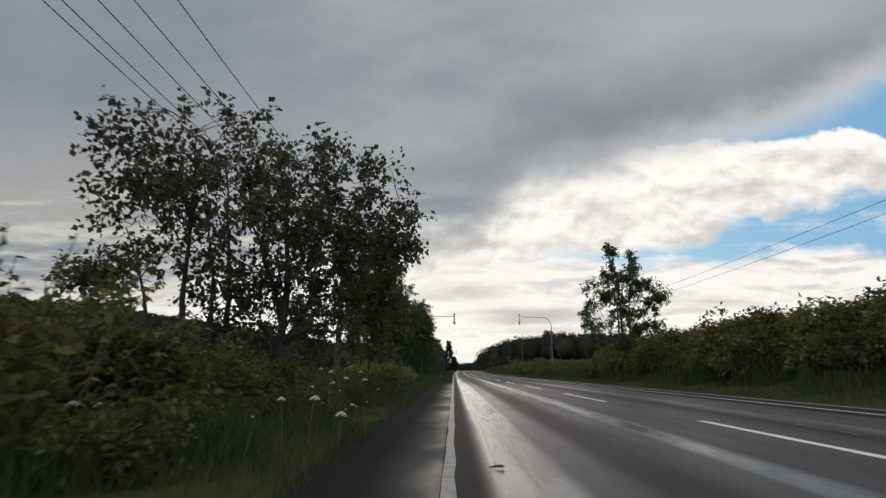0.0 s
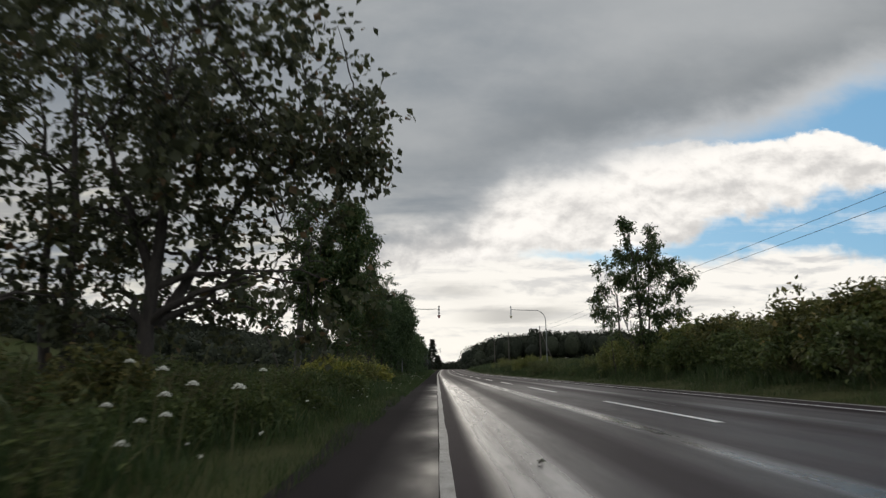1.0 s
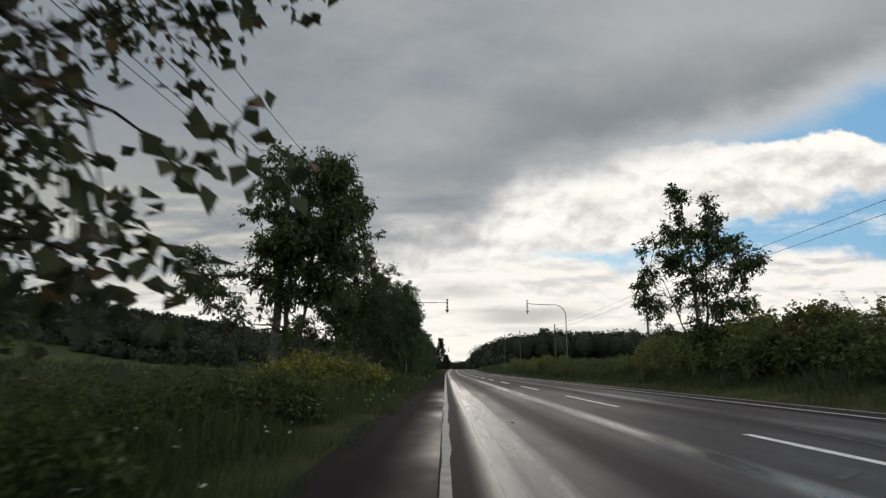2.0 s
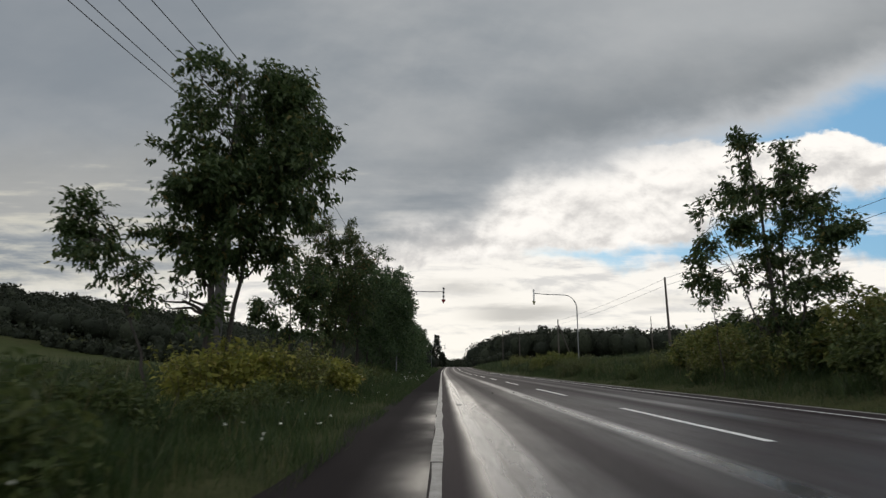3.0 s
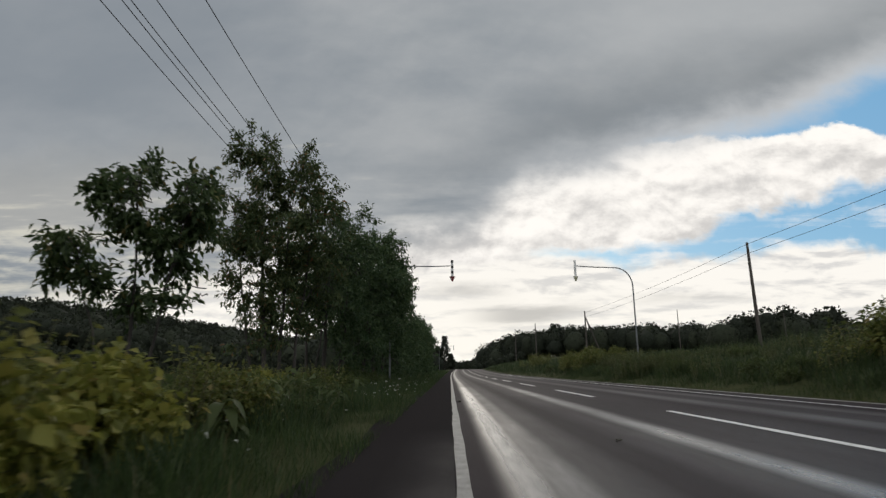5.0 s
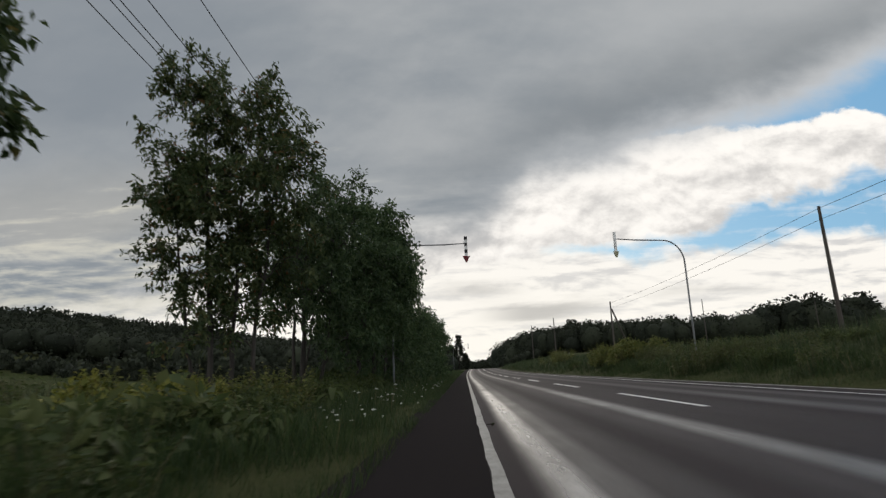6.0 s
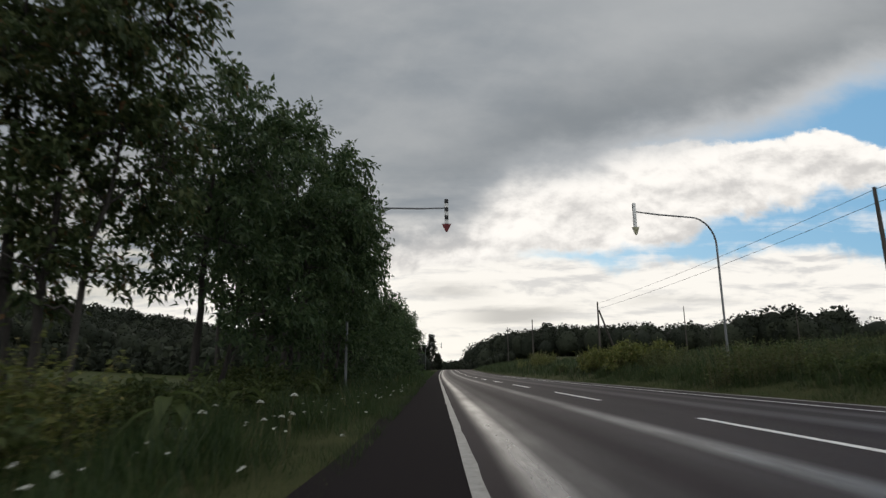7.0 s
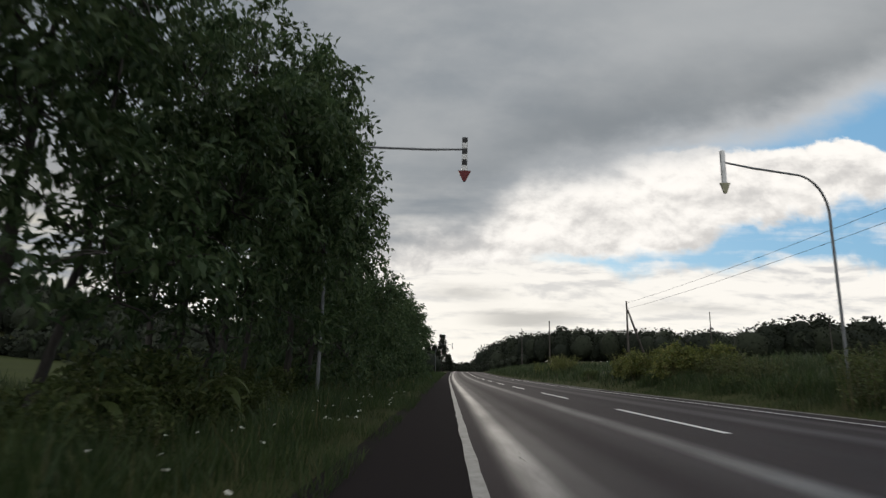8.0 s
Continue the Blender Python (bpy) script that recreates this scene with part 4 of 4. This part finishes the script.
def plant(kind, x, y, scale, turn, name, label, category, group):
    stem_me, leaf_me = kind
    root = thing(name, label, category, group)
    root.matrix_world = Matrix.LocRotScale((x, y, float(land(x, y))), Euler((0, 0, turn)), (scale, scale, scale))
    tagged(piece("stem", stem_me, root), kind="stuff")
    tagged(piece("foliage", leaf_me, root), kind="stuff")


g = np.random.default_rng(77)


def row_of(kinds, n, x0, x1, y0, y1, s0, s1, name, label, category, group):
    for _ in range(n):
        plant(kinds[g.integers(len(kinds))], x0 + (x1 - x0) * g.random(), y0 + (y1 - y0) * g.random(), s0 + (s1 - s0) * g.random(), g.random() * 6.28, name, label, category, group)


K = ("knotweed", "tall yellowish-green knotweed clump with broad leaves", "shrub")
O = ("knotweed", "tall olive-brown knotweed clump with broad leaves", "shrub")
W = ("weed_clump", "low dark green broad-leaved weeds in grass", "weeds")
# left side, along the way
row_of(OLIVE, 5, -6.5, -3.6, 3.5, 8.0, 0.85, 1.0, *O, "knotweed along the road")
row_of(DOME_OLIVE, 12, -6.6, -3.3, 4.5, 8.5, 0.72, 0.98, *O, "knotweed along the road")
row_of(DOME_OLIVE, 14, -7.6, -3.3, 8.5, 14.0, 0.55, 0.80, *O, "knotweed along the road")
row_of(DOME_DARK, 18, -3.6, -1.9, 3.0, 20.0, 0.32, 0.55, *W, "roadside weeds")
row_of(DOME_DARK, 22, -6.0, -2.2, 20.0, 29.5, 0.45, 0.75, *W, "roadside weeds")
row_of(DOME_GOLD, 7, -4.8, -3.5, 29.2, 31.5, 0.5, 1.05, *K, "knotweed along the road")
row_of(DOME_GOLD, 9, -4.8, -2.6, 31.5, 35.0, 0.55, 0.8, *K, "knotweed along the road")
row_of(DOME_KNOT, 10, -5.4, -2.5, 33.0, 38.0, 0.40, 0.58, *K, "knotweed along the road")
row_of(DOME_RANK, 40, -6.8, -3.1, 37.5, 44.5, 0.6, 0.9, "rank_weed", "rank dark green weed clump with large leaves", "weeds", "large-leaved weeds")
row_of(DOME_DARK, 16, -6.3, -4.3, 54.0, 64.0, 0.7, 1.1, *W, "roadside weeds")
row_of(DOME_DARK, 24, -6.5, -2.3, 44.0, 58.0, 0.4, 0.75, *W, "roadside weeds")
row_of(OLIVE, 9, -7.5, -3.6, 8.0, 13.0, 0.6, 0.82, *O, "knotweed along the road")
row_of(DARK, 14, -7.5, -3.2, 8.5, 14.5, 0.75, 1.05, *W, "roadside weeds")
row_of(DARK, 16, -7.0, -3.0, 13.0, 20.0, 0.7, 1.0, *W, "roadside weeds")
row_of(DARK, 8, -9.0, -3.2, 20.0, 30.0, 0.5, 0.85, *W, "roadside weeds")
row_of(KNOT, 6, -4.5, -2.9, 29.0, 32.0, 0.74, 0.98, *K, "knotweed along the road")
row_of(KNOT, 16, -5.2, -2.7, 31.0, 38.0, 0.58, 0.82, *K, "knotweed along the road")
row_of(WEED, 12, -6.5, -2.1, 32.0, 45.0, 0.8, 1.1, *W, "roadside weeds")
row_of(DARK, 10, -6.5, -2.4, 34.0, 44.0, 0.5, 0.7, *W, "roadside weeds")
row_of(WEED, 16, -8.0, -2.2, 38.0, 54.0, 0.5, 0.95, *W, "roadside weeds")
row_of(DARK, 12, -7.0, -3.2, 54.0, 75.0, 0.5, 0.9, *W, "roadside weeds")
row_of(DARK, 4, -3.4, -1.9, 8.5, 20.0, 0.35, 0.6, *W, "roadside weeds")
row_of(RANK, 14, -6.8, -3.0, 38.5, 44.0, 0.75, 1.0, "rank_weed", "rank dark green weed clump with large leaves", "weeds", "large-leaved weeds")
row_of(DARK, 8, -7.0, -2.9, 47.5, 57.0, 0.42, 0.66, *W, "roadside weeds")
row_of(DOME_GOLD, 8, -5.7, -3.9, 42.5, 46.0, 0.5, 0.75, *K, "knotweed along the road")
row_of(KNOT, 7, -5.6, -3.4, 43.5, 46.8, 0.6, 0.75, *K, "knotweed along the road")
for kx, ky, ks in ((-4.3, 29.4, 0.95), (-3.9, 30.3, 0.8), (-3.3, 31.6, 0.68), (-4.6, 33.0, 0.7), (-3.6, 35.0, 0.66), (-5.3, 44.6, 0.6), (-4.6, 45.2, 0.55), (-5.0, 46.0, 0.62), (-4.2, 44.4, 0.45), (-5.2, 30.6, 0.85), (-3.4, 29.8, 0.6), (-4.4, 31.8, 0.8), (-5.4, 34.5, 0.72)):
    plant(GOLD[int(ky) % 2], kx, ky, ks, ky, *K, "knotweed along the road")
for kx, ky, ks in ((10.8, 42.0, 1.9), (11.7, 44.0, 2.2), (12.5, 46.0, 2.2), (11.4, 45.6, 1.6), (11.5, 77.0, 1.5), (13.0, 79.0, 1.7), (14.5, 78.0, 1.6), (12.2, 82.0, 1.5), (10.2, 76.0, 1.2)):
    plant(WEED[int(ky) % 4], kx, ky, ks, ky, "weed_clump", "tall pale green broad-leaved weeds", "weeds", "weeds on the bank")
for kx, ky, ks in ((-3.7, 5.3, 1.22), (-4.3, 6.4, 1.3), (-5.0, 7.4, 1.25), (-3.5, 8.4, 1.0)):
    plant(OLIVE[int(ky) % 3], kx, ky, ks, ky, *O, "knotweed along the road")
row_of(DARK, 12, -9.5, -4.4, 14.5, 20.0, 0.8, 1.1, *W, "roadside weeds")
row_of(DARK, 16, -13.0, -5.0, 40.5, 46.5, 0.85, 1.05, *W, "roadside weeds")
row_of(DARK, 9, 12.5, 16.0, 54.0, 60.0, 0.5, 0.8, *W, "weeds on the bank")
row_of(DARK, 8, 9.5, 11.5, 66.0, 76.0, 0.7, 1.0, *W, "weeds on the bank")
# right bank
row_of(DOME_OLIVE, 40, 10.3, 14.0, 5.0, 34.0, 0.95, 1.4, *O, "knotweed on the bank")
row_of(DOME_KNOT, 18, 10.2, 14.0, 6.0, 34.0, 0.9, 1.35, *K, "knotweed on the bank")
row_of(DOME_DARK, 28, 9.5, 11.5, 5.0, 36.0, 0.9, 1.4, *W, "weeds on the bank")
row_of(DOME_KNOT, 14, 10.4, 13.4, 37.0, 44.0, 0.8, 1.15, *K, "knotweed on the bank")
row_of(DOME_DARK, 16, 8.8, 13.5, 38.0, 64.0, 0.35, 0.65, *W, "weeds on the bank")
row_of(DOME_KNOT, 9, 9.8, 12.2, 72.0, 82.0, 0.75, 1.05, *K, "knotweed on the bank")
row_of(DOME_DARK, 14, 9.0, 14.0, 64.0, 110.0, 0.4, 0.65, *W, "weeds on the bank")
row_of(OLIVE, 12, 9.8, 14.5, 4.0, 32.0, 0.7, 1.4, *O, "knotweed on the bank")
row_of(DARK, 5, 8.5, 10.2, 56.0, 60.6, 0.85, 1.15, *W, "weeds on the bank")
row_of(KNOT, 8, 9.2, 13.5, 32.0, 46.0, 0.7, 1.0, *K, "knotweed on the bank")
row_of(DARK, 6, 8.9, 12.0, 30.0, 62.0, 0.45, 0.8, *W, "weeds on the bank")
row_of(KNOT, 8, 9.8, 12.5, 78.0, 84.0, 0.7, 1.1, *K, "knotweed on the bank")
row_of(KNOT, 8, 10.0, 13.5, 104.0, 116.0, 0.9, 1.3, *K, "knotweed on the bank")


def broad_plant(x, y, h, seed):
    """A rank plant with a few long drooping leaves on one stalk."""
    q = np.random.default_rng(seed)
    root = thing("broadleaf_plant", "rank plant with long drooping pale green leaves", "weeds", "broad-leaved plants", at=(x, y, float(land(x, y))))
    st = Tubes()
    st.add(np.array([[0, 0, -0.05], [0.02, 0, h * 0.5], [0, 0.03, h]]), [0.014, 0.011, 0.007], 6)
    piece("stalk", st.mesh("stalk", TWIG), root)
    for k in range(9):
        ang = k * 2.4 + q.normal(0, 0.3)
        z0 = h * (0.45 + 0.55 * k / 9)
        ln, wd = 0.42 * (0.7 + 0.5 * q.random()), 0.075
        t = np.linspace(0, 1, 7)
        out, dz = ln * (t - 0.15 * t ** 2), 0.18 * t - 0.42 * t ** 2
        half = wd * np.sin(np.pi * np.clip(t * 0.93 + 0.05, 0, 1)) ** 0.8
        c, s_ = np.cos(ang), np.sin(ang)
        mid_v = np.stack([out * c, out * s_, z0 + dz - 0.015], -1)
        l_v = np.stack([out * c - half * s_, out * s_ + half * c, z0 + dz + 0.01], -1)
        r_v = np.stack([out * c + half * s_, out * s_ - half * c, z0 + dz + 0.01], -1)
        i = np.arange(6)
        f = np.concatenate([np.stack([i, i + 1, i + 8, i + 7], -1), np.stack([i + 7, i + 8, i + 15, i + 14], -1)])
        piece("leaf", mesh_of("leaf", np.concatenate([l_v, mid_v, r_v]), f, WEED_LEAF), root)


for k, (x, y, h) in enumerate(((-2.7, 46.6, 0.62), (-3.1, 54.2, 0.7), (-2.3, 41.6, 0.4), (-3.3, 43.0, 0.5), (-3.6, 8.2, 0.9), (-2.9, 10.6, 0.7), (-3.0, 49.6, 0.55), (-2.6, 36.4, 0.5), (-3.5, 52.2, 0.6), (-3.4, 38.6, 0.55), (-4.2, 39.4, 0.6), (-3.0, 39.6, 0.45), (-4.8, 40.6, 0.65), (-3.8, 40.9, 0.5), (-3.2, 41.9, 0.55), (-4.4, 42.3, 0.6), (-2.6, 42.9, 0.4), (-5.2, 38.4, 0.7), (-2.7, 38.0, 0.42), (-5.6, 42.0, 0.7), (-3.6, 37.2, 0.5))):
    broad_plant(x, y, h, 560 + k)


def grass(name, label, n, x0, x1, y0, y1, h, blade, seed, power=1.0, width=0.035):
    """Grass blades strewn over a stretch of verge."""
    q = np.random.default_rng(seed)
    x = x0 + (x1 - x0) * q.random(n) ** power
    y = y0 + (y1 - y0) * q.random(n)
    tuft = 0.65 + 0.5 * np.sin(x * 2.3 + 1.3 * np.sin(y * 0.9)) * np.sin(y * 1.6 + x) + 0.25 * q.random(n)
    near_edge = np.clip((np.minimum(np.abs(x + 0.8), np.abs(x - 7.7))) / 1.2, 0.42, 1)
    size = h * np.clip(tuft, 0.35, 1.3) * near_edge * (0.6 + 0.6 * q.random(n))
    xb = x + bend(y)
    pos = np.stack([xb, y, land(xb, y) - 0.02], -1)
    axis = np.stack([q.normal(0, 0.3, n), q.normal(0, 0.3, n), np.ones(n)], -1)
    me = leaves_mesh(name, pos, axis, size, blade, q, width, "blade")
    return tagged(new(name, me), label, "grass", kind="stuff")


grass("verge_grass", "long dark green grass along the asphalt", 84000, -0.85, -4.5, 0, 62, 0.42, GRASS_BLADE, 501, 1.3)
grass("verge_grass", "rough grass and weeds behind the verge", 40000, -4.0, -14.0, 0, 75, 0.38, BANK_BLADE, 502, 1.2, 0.06)
grass("verge_grass", "distant rough grass along the road", 22000, -0.85, -4.0, 62, 160, 0.4, GRASS_BLADE, 503, 1.0, 0.10)
grass("meadow_grass", "rough brownish meadow grass before the field", 28000, -8.0, -30.0, 20, 54, 0.74, BANK_BLADE, 507, 1.0, 0.07)
grass("bank_grass", "rough long grass on the roadside bank", 64000, 7.75, 15.0, 0, 75, 0.42, BANK_BLADE, 504, 1.0, 0.055)
grass("bank_grass", "tall pale grass on top of the bank", 24000, 14.0, 30.0, 10, 100, 0.6, BANK_BLADE, 505, 1.3, 0.07)
grass("tall_reeds", "tall feathery reeds on top of the bank", 2600, 13.5, 18.5, 54, 62, 0.9, BANK_BLADE, 508, 1.0, 0.02)
grass("bank_grass", "dark green grass at the foot of the bank", 24000, 7.7, 10.0, 0, 75, 0.5, GRASS_BLADE, 509, 1.0, 0.05)
grass("bank_grass", "distant rough grass on the bank", 24000, 7.75, 22.0, 75, 190, 0.6, BANK_BLADE, 506, 1.0, 0.16)
fx, fy = spread(-75, -12, 3.0), spread(54, 117, 3.0)
tagged(new("field", grid_mesh("field", fx, fy, lambda a, b: land(a, b) + 0.05, FIELD)), "mown bright green field behind the trees", "field", kind="structure")


def umbel(x, y, h, seed, size, group):
    q = np.random.default_rng(seed)
    root = thing("umbel_flower", "white flat-topped umbel flower on a thin stem", "flower", group, at=(x, y, float(land(x, y))))
    st = Tubes()
    top = np.array([q.normal(0, 0.05), q.normal(0, 0.05), h])
    st.add(bezier(np.zeros(3), np.array([0, 0, h * 0.6]), top, 5), np.linspace(0.006, 0.004, 5), 4)
    bm = bmesh.new()
    for k in range(15):
        r, ang = size * math.sqrt(k / 15), k * 2.4
        p = top + np.array([r * math.cos(ang), r * math.sin(ang), 0.3 * size - r * r / size * 0.75])
        st.add(np.array([top - np.array([0, 0, 0.6 * size]), p]), [0.002, 0.0015], 3)
        m = Matrix.Translation(p) @ Matrix.Diagonal((1, 1, 0.75, 1))
        bmesh.ops.create_icosphere(bm, subdivisions=1, radius=size * 0.24, matrix=m)
    piece("stem", st.mesh("stem", TWIG), root)
    part("umbel", bm, PETAL, root)


UMBELS = ((-1.42, 6.2, 0.46), (-1.17, 6.1, 0.46), (-0.99, 6.45, 0.32), (-2.6, 5.6, 0.5), (-2.9, 5.8, 0.52), (-2.32, 11.4, 0.78), (-2.15, 11.5, 0.72), (-3.2, 11.3, 0.60), (-2.4, 11.3, 0.48), (-2.15, 11.6, 0.53), (-2.2, 11.2, 0.37), (-1.9, 11.4, 0.60), (-1.55, 11.5, 0.56), (-1.95, 11.2, 0.40), (-2.0, 11.0, 0.24), (-2.6, 11.5, 0.27), (-1.9, 13.4, 0.7), (-3.1, 31.2, 0.45), (-3.0, 31.4, 0.5), (-2.2, 31.0, 0.3))
for k, (x, y, h) in enumerate(UMBELS):
    umbel(x, y, h, 600 + k, 0.034 + 0.018 * ((k * 7) % 5) / 5, "white umbels by the road")
for k in range(9):
    umbel(-1.5 - 0.9 * g.random(), 45.4 + 2.4 * g.random(), 0.28 + 0.24 * g.random(), 640 + k, 0.022 + 0.012 * g.random(), "white umbels by the road")


def daisies(n, x0, x1, y0, y1, seed):
    q = np.random.default_rng(seed)
    x, y = x0 + (x1 - x0) * q.random(n), y0 + (y1 - y0) * q.random(n)
    pos = np.repeat(np.stack([x, y, land(x, y) + 0.12 + 0.2 * q.random(n)], -1), 5, 0)
    axis = q.normal(0, 1, (n * 5, 3)) * np.array([1, 1, 0.3])
    tagged(new("small_flowers", leaves_mesh("small_flowers", pos, axis, np.full(n * 5, 0.028), PETAL, q, 0.8)), "tiny white flowers scattered in the verge grass", "flower", kind="stuff")


daisies(60, -1.1, -3.0, 6, 40, 700)
daisies(70, -1.0, -2.4, 41, 60, 701)


# ---- poles, wires and signs ----
def cylinder(bm, a, b, r0, r1, sides=12):
    a, b = Vector(a), Vector(b)
    m = Matrix.Translation((a + b) / 2) @ (b - a).to_track_quat("Z", "Y").to_matrix().to_4x4()
    bmesh.ops.create_cone(bm, cap_ends=True, segments=sides, radius1=r0, radius2=r1, depth=(b - a).length, matrix=m)


def box(bm, c, size, bevel=0.0, turn=0.0):
    m = Matrix.Translation(c) @ Matrix.Rotation(turn, 4, "Z") @ Matrix.Diagonal((*size, 1))
    made = bmesh.ops.create_cube(bm, size=1.0, matrix=m)
    if bevel:
        edges = list({e for v in made["verts"] for e in v.link_edges})
        bmesh.ops.bevel(bm, geom=edges, offset=bevel, segments=2, affect="EDGES")


def utility_pole(x, y, h, r, mat, label, group, arm=None, brace=False, lean=0.0, pins=()):
    z = float(land(x, y))
    root = thing("utility_pole", label, "utility pole", group, at=(x, y, z))
    bm = bmesh.new()
    cylinder(bm, (0, 0, -0.3), (lean, 0, h), r, r * 0.6, 14)
    part("pole", bm, mat, root, smooth=False)
    if arm:
        x0, x1, az = arm
        bm = bmesh.new()
        box(bm, ((x0 + x1) / 2, -r, az), (abs(x1 - x0), 0.09, 0.09), 0.008)
        crossarm = part("crossarm", bm, STEEL, root)
        for px in pins:
            bm = bmesh.new()
            cylinder(bm, (px, -r, az + 0.04), (px, -r, az + 0.2), 0.045, 0.035, 8)
            cylinder(bm, (px, -r, az + 0.10), (px, -r, az + 0.13), 0.07, 0.07, 8)
            part("insulator", bm, PORCELAIN, crossarm)
    if brace:
        bm = bmesh.new()
        cylinder(bm, (2.6, 2.0, -0.2), (0.1, 0, h * 0.86), 0.11, 0.08, 8)
        part("brace", bm, mat, root)
    return z + h


PINS_BEHIND, PINS_AHEAD = (-1.67, -1.27, -0.52, 0.22, 1.12), (-1.01, -0.53, -0.33, 0.24, 1.33)
for y in (-8.0, 36.06, 80.0):
    utility_pole(-6.92, y, 9.75, 0.19, CONCRETE, "grey concrete utility pole with a steel crossarm", "utility poles", (-1.62, 1.63, 9.25), lean=0.29, pins=[p + 0.18 for p in (PINS_BEHIND if y < 36 else PINS_AHEAD)])
RP = utility_pole(17.6, 63.4, 6.4, 0.115, WOODPOLE, "dark slim utility pole on the bank", "utility poles", lean=-0.1)
utility_pole(17.8, 10.0, 6.4, 0.14, WOODPOLE, "dark slim utility pole on the bank", "utility poles")
for label, x, y, top, r, brace in (("utility pole with a slanting brace", 16.45, 101.0, 7.58, 0.12, True), ("distant utility pole on the bank", 16.5, 143.0, 9.36, 0.13, False), ("distant utility pole on the bank", 17.4, 186.0, 11.2, 0.13, False),
                                   ("thin distant utility pole in the field", 51.7, 162.6, 13.6, 0.13, False), ("thin distant utility pole in the field", 78.7, 168.0, 13.0, 0.13, False)):
    utility_pole(x, y, top - float(land(x, y)), r, WOODPOLE, label, "utility poles", brace=brace)


def wire(a, b, sag, r, label):
    c = bpy.data.curves.new("overhead_wire", "CURVE")
    c.dimensions, c.bevel_depth, c.bevel_resolution = "3D", r, 1
    s = c.splines.new("POLY")
    n = 25
    s.points.add(n - 1)
    for k in range(n):
        t = k / (n - 1)
        p = Vector(a).lerp(Vector(b), t) - Vector((0, 0, sag * 4 * t * (1 - t)))
        s.points[k].co = (*p, 1)
    c.materials.append(CABLE)
    tagged(new("overhead_wire", c), label, "wire", "overhead wires")


for behind, ahead in zip(PINS_BEHIND, PINS_AHEAD):
    wire((-6.74 + behind, -8.0, 9.25), (-6.74 + behind, 36.06, 9.25), 1.1, 0.012, "black overhead power line sagging between poles")
    wire((-6.74 + ahead, 36.06, 9.25), (-6.74 + ahead, 80.0, 9.25), 0.9, 0.012, "black overhead power line sagging between poles")
for dz in (0.0, -0.55):
    wire((17.8, 10.0, RP + dz - 0.1), (17.5, 63.4, RP + dz - 0.1), 0.25, 0.011, "black overhead line on slim poles")
    wire((17.5, 63.4, RP + dz - 0.1), (16.45, 101.0, 7.4 + dz), 0.25, 0.010, "black overhead line on slim poles")


def snow_marker(x, y, side, bands, label, reach, skew=0.0):
    """An arched steel pole whose arm holds a downward arrow over the road's edge line; skew: how far the arm swings along the road."""
    z = float(land(x, y))
    root = thing("snow_marker", label, "road sign", "snow markers", at=(x, y, z))
    arm_z = 6.15 - z
    pts, rad = [(0, 0, -0.3), (0, 0, arm_z * 0.4), (0, 0, arm_z - 0.97)], [0.043, 0.040, 0.037]
    for k in range(1, 9):
        t = k / 8 * math.pi / 2
        out = (1 - math.cos(t)) * 0.97
        pts.append((side * out, skew * out / reach, arm_z - 0.97 + math.sin(t) * 0.98))
        rad.append(0.036 - 0.001 * k)
    pts += [(side * reach * 0.72, skew * 0.72, arm_z - 0.02), (side * reach, skew, arm_z)]
    rad += [0.029, 0.023]
    tb = Tubes()
    tb.add(np.array(pts, float), rad, 10)
    piece("pole", tb.mesh("pole", STEEL), root, smooth=True)
    bm = bmesh.new()
    cylinder(bm, (0, 0, -0.02), (0, 0, 0.08), 0.11, 0.10, 10)
    part("base_collar", bm, STEEL, root)
    ax = side * reach
    top, tip = 6.45 - z, 5.30 - z
    head, wing = 0.27, 0.16 if bands else 0.125
    bm = bmesh.new()
    box(bm, (ax, skew - 0.008, (top + tip + head) / 2), (0.12, 0.014, top - tip - head - 0.01), 0.003)
    arrow = part("arrow_backing", bm, STEEL, root)
    n = 6
    step_h = (top - tip - head) / n
    for k in range(n):
        bm = bmesh.new()
        box(bm, (ax, skew - 0.04, tip + head + step_h * (k + 0.5)), (0.135 if bands else 0.10, 0.05, step_h * 0.995), 0.006)
        dark = bands and k % 2 == 1
        part("band", bm, BLACK if dark else WHITE, arrow, "black band" if dark else "white band")
    bm = bmesh.new()
    vs = [bm.verts.new((ax + px, skew + py, tip + pz)) for py in (-0.07, -0.01) for px, pz in ((-wing, head), (wing, head), (0.03, 0), (-0.03, 0))]
    bm.faces.new(vs[:4]), bm.faces.new(vs[:3:-1])
    for k in range(4):
        bm.faces.new((vs[k], vs[4 + k], vs[4 + (k + 1) % 4], vs[(k + 1) % 4]))
    bmesh.ops.recalc_face_normals(bm, faces=bm.faces)
    part("arrow_head", bm, RED if bands else YELLOW, arrow, "red arrow head" if bands else "pale yellow arrow head")
    bm = bmesh.new()
    box(bm, (ax, skew, arm_z), (0.09, 0.09, 0.1), 0.01)
    part("clamp", bm, STEEL, root)


snow_marker(-3.18, 60.3, 1, True, "arched snow pole with a striped red arrow", 3.3)
snow_marker(10.2, 62.1, -1, False, "arched snow pole with a pale yellow-tipped arrow", 3.43, -1.25)
snow_marker(-3.2 + float(bend(165)), 165.0, 1, True, "arched snow pole with a striped red arrow", 3.3)
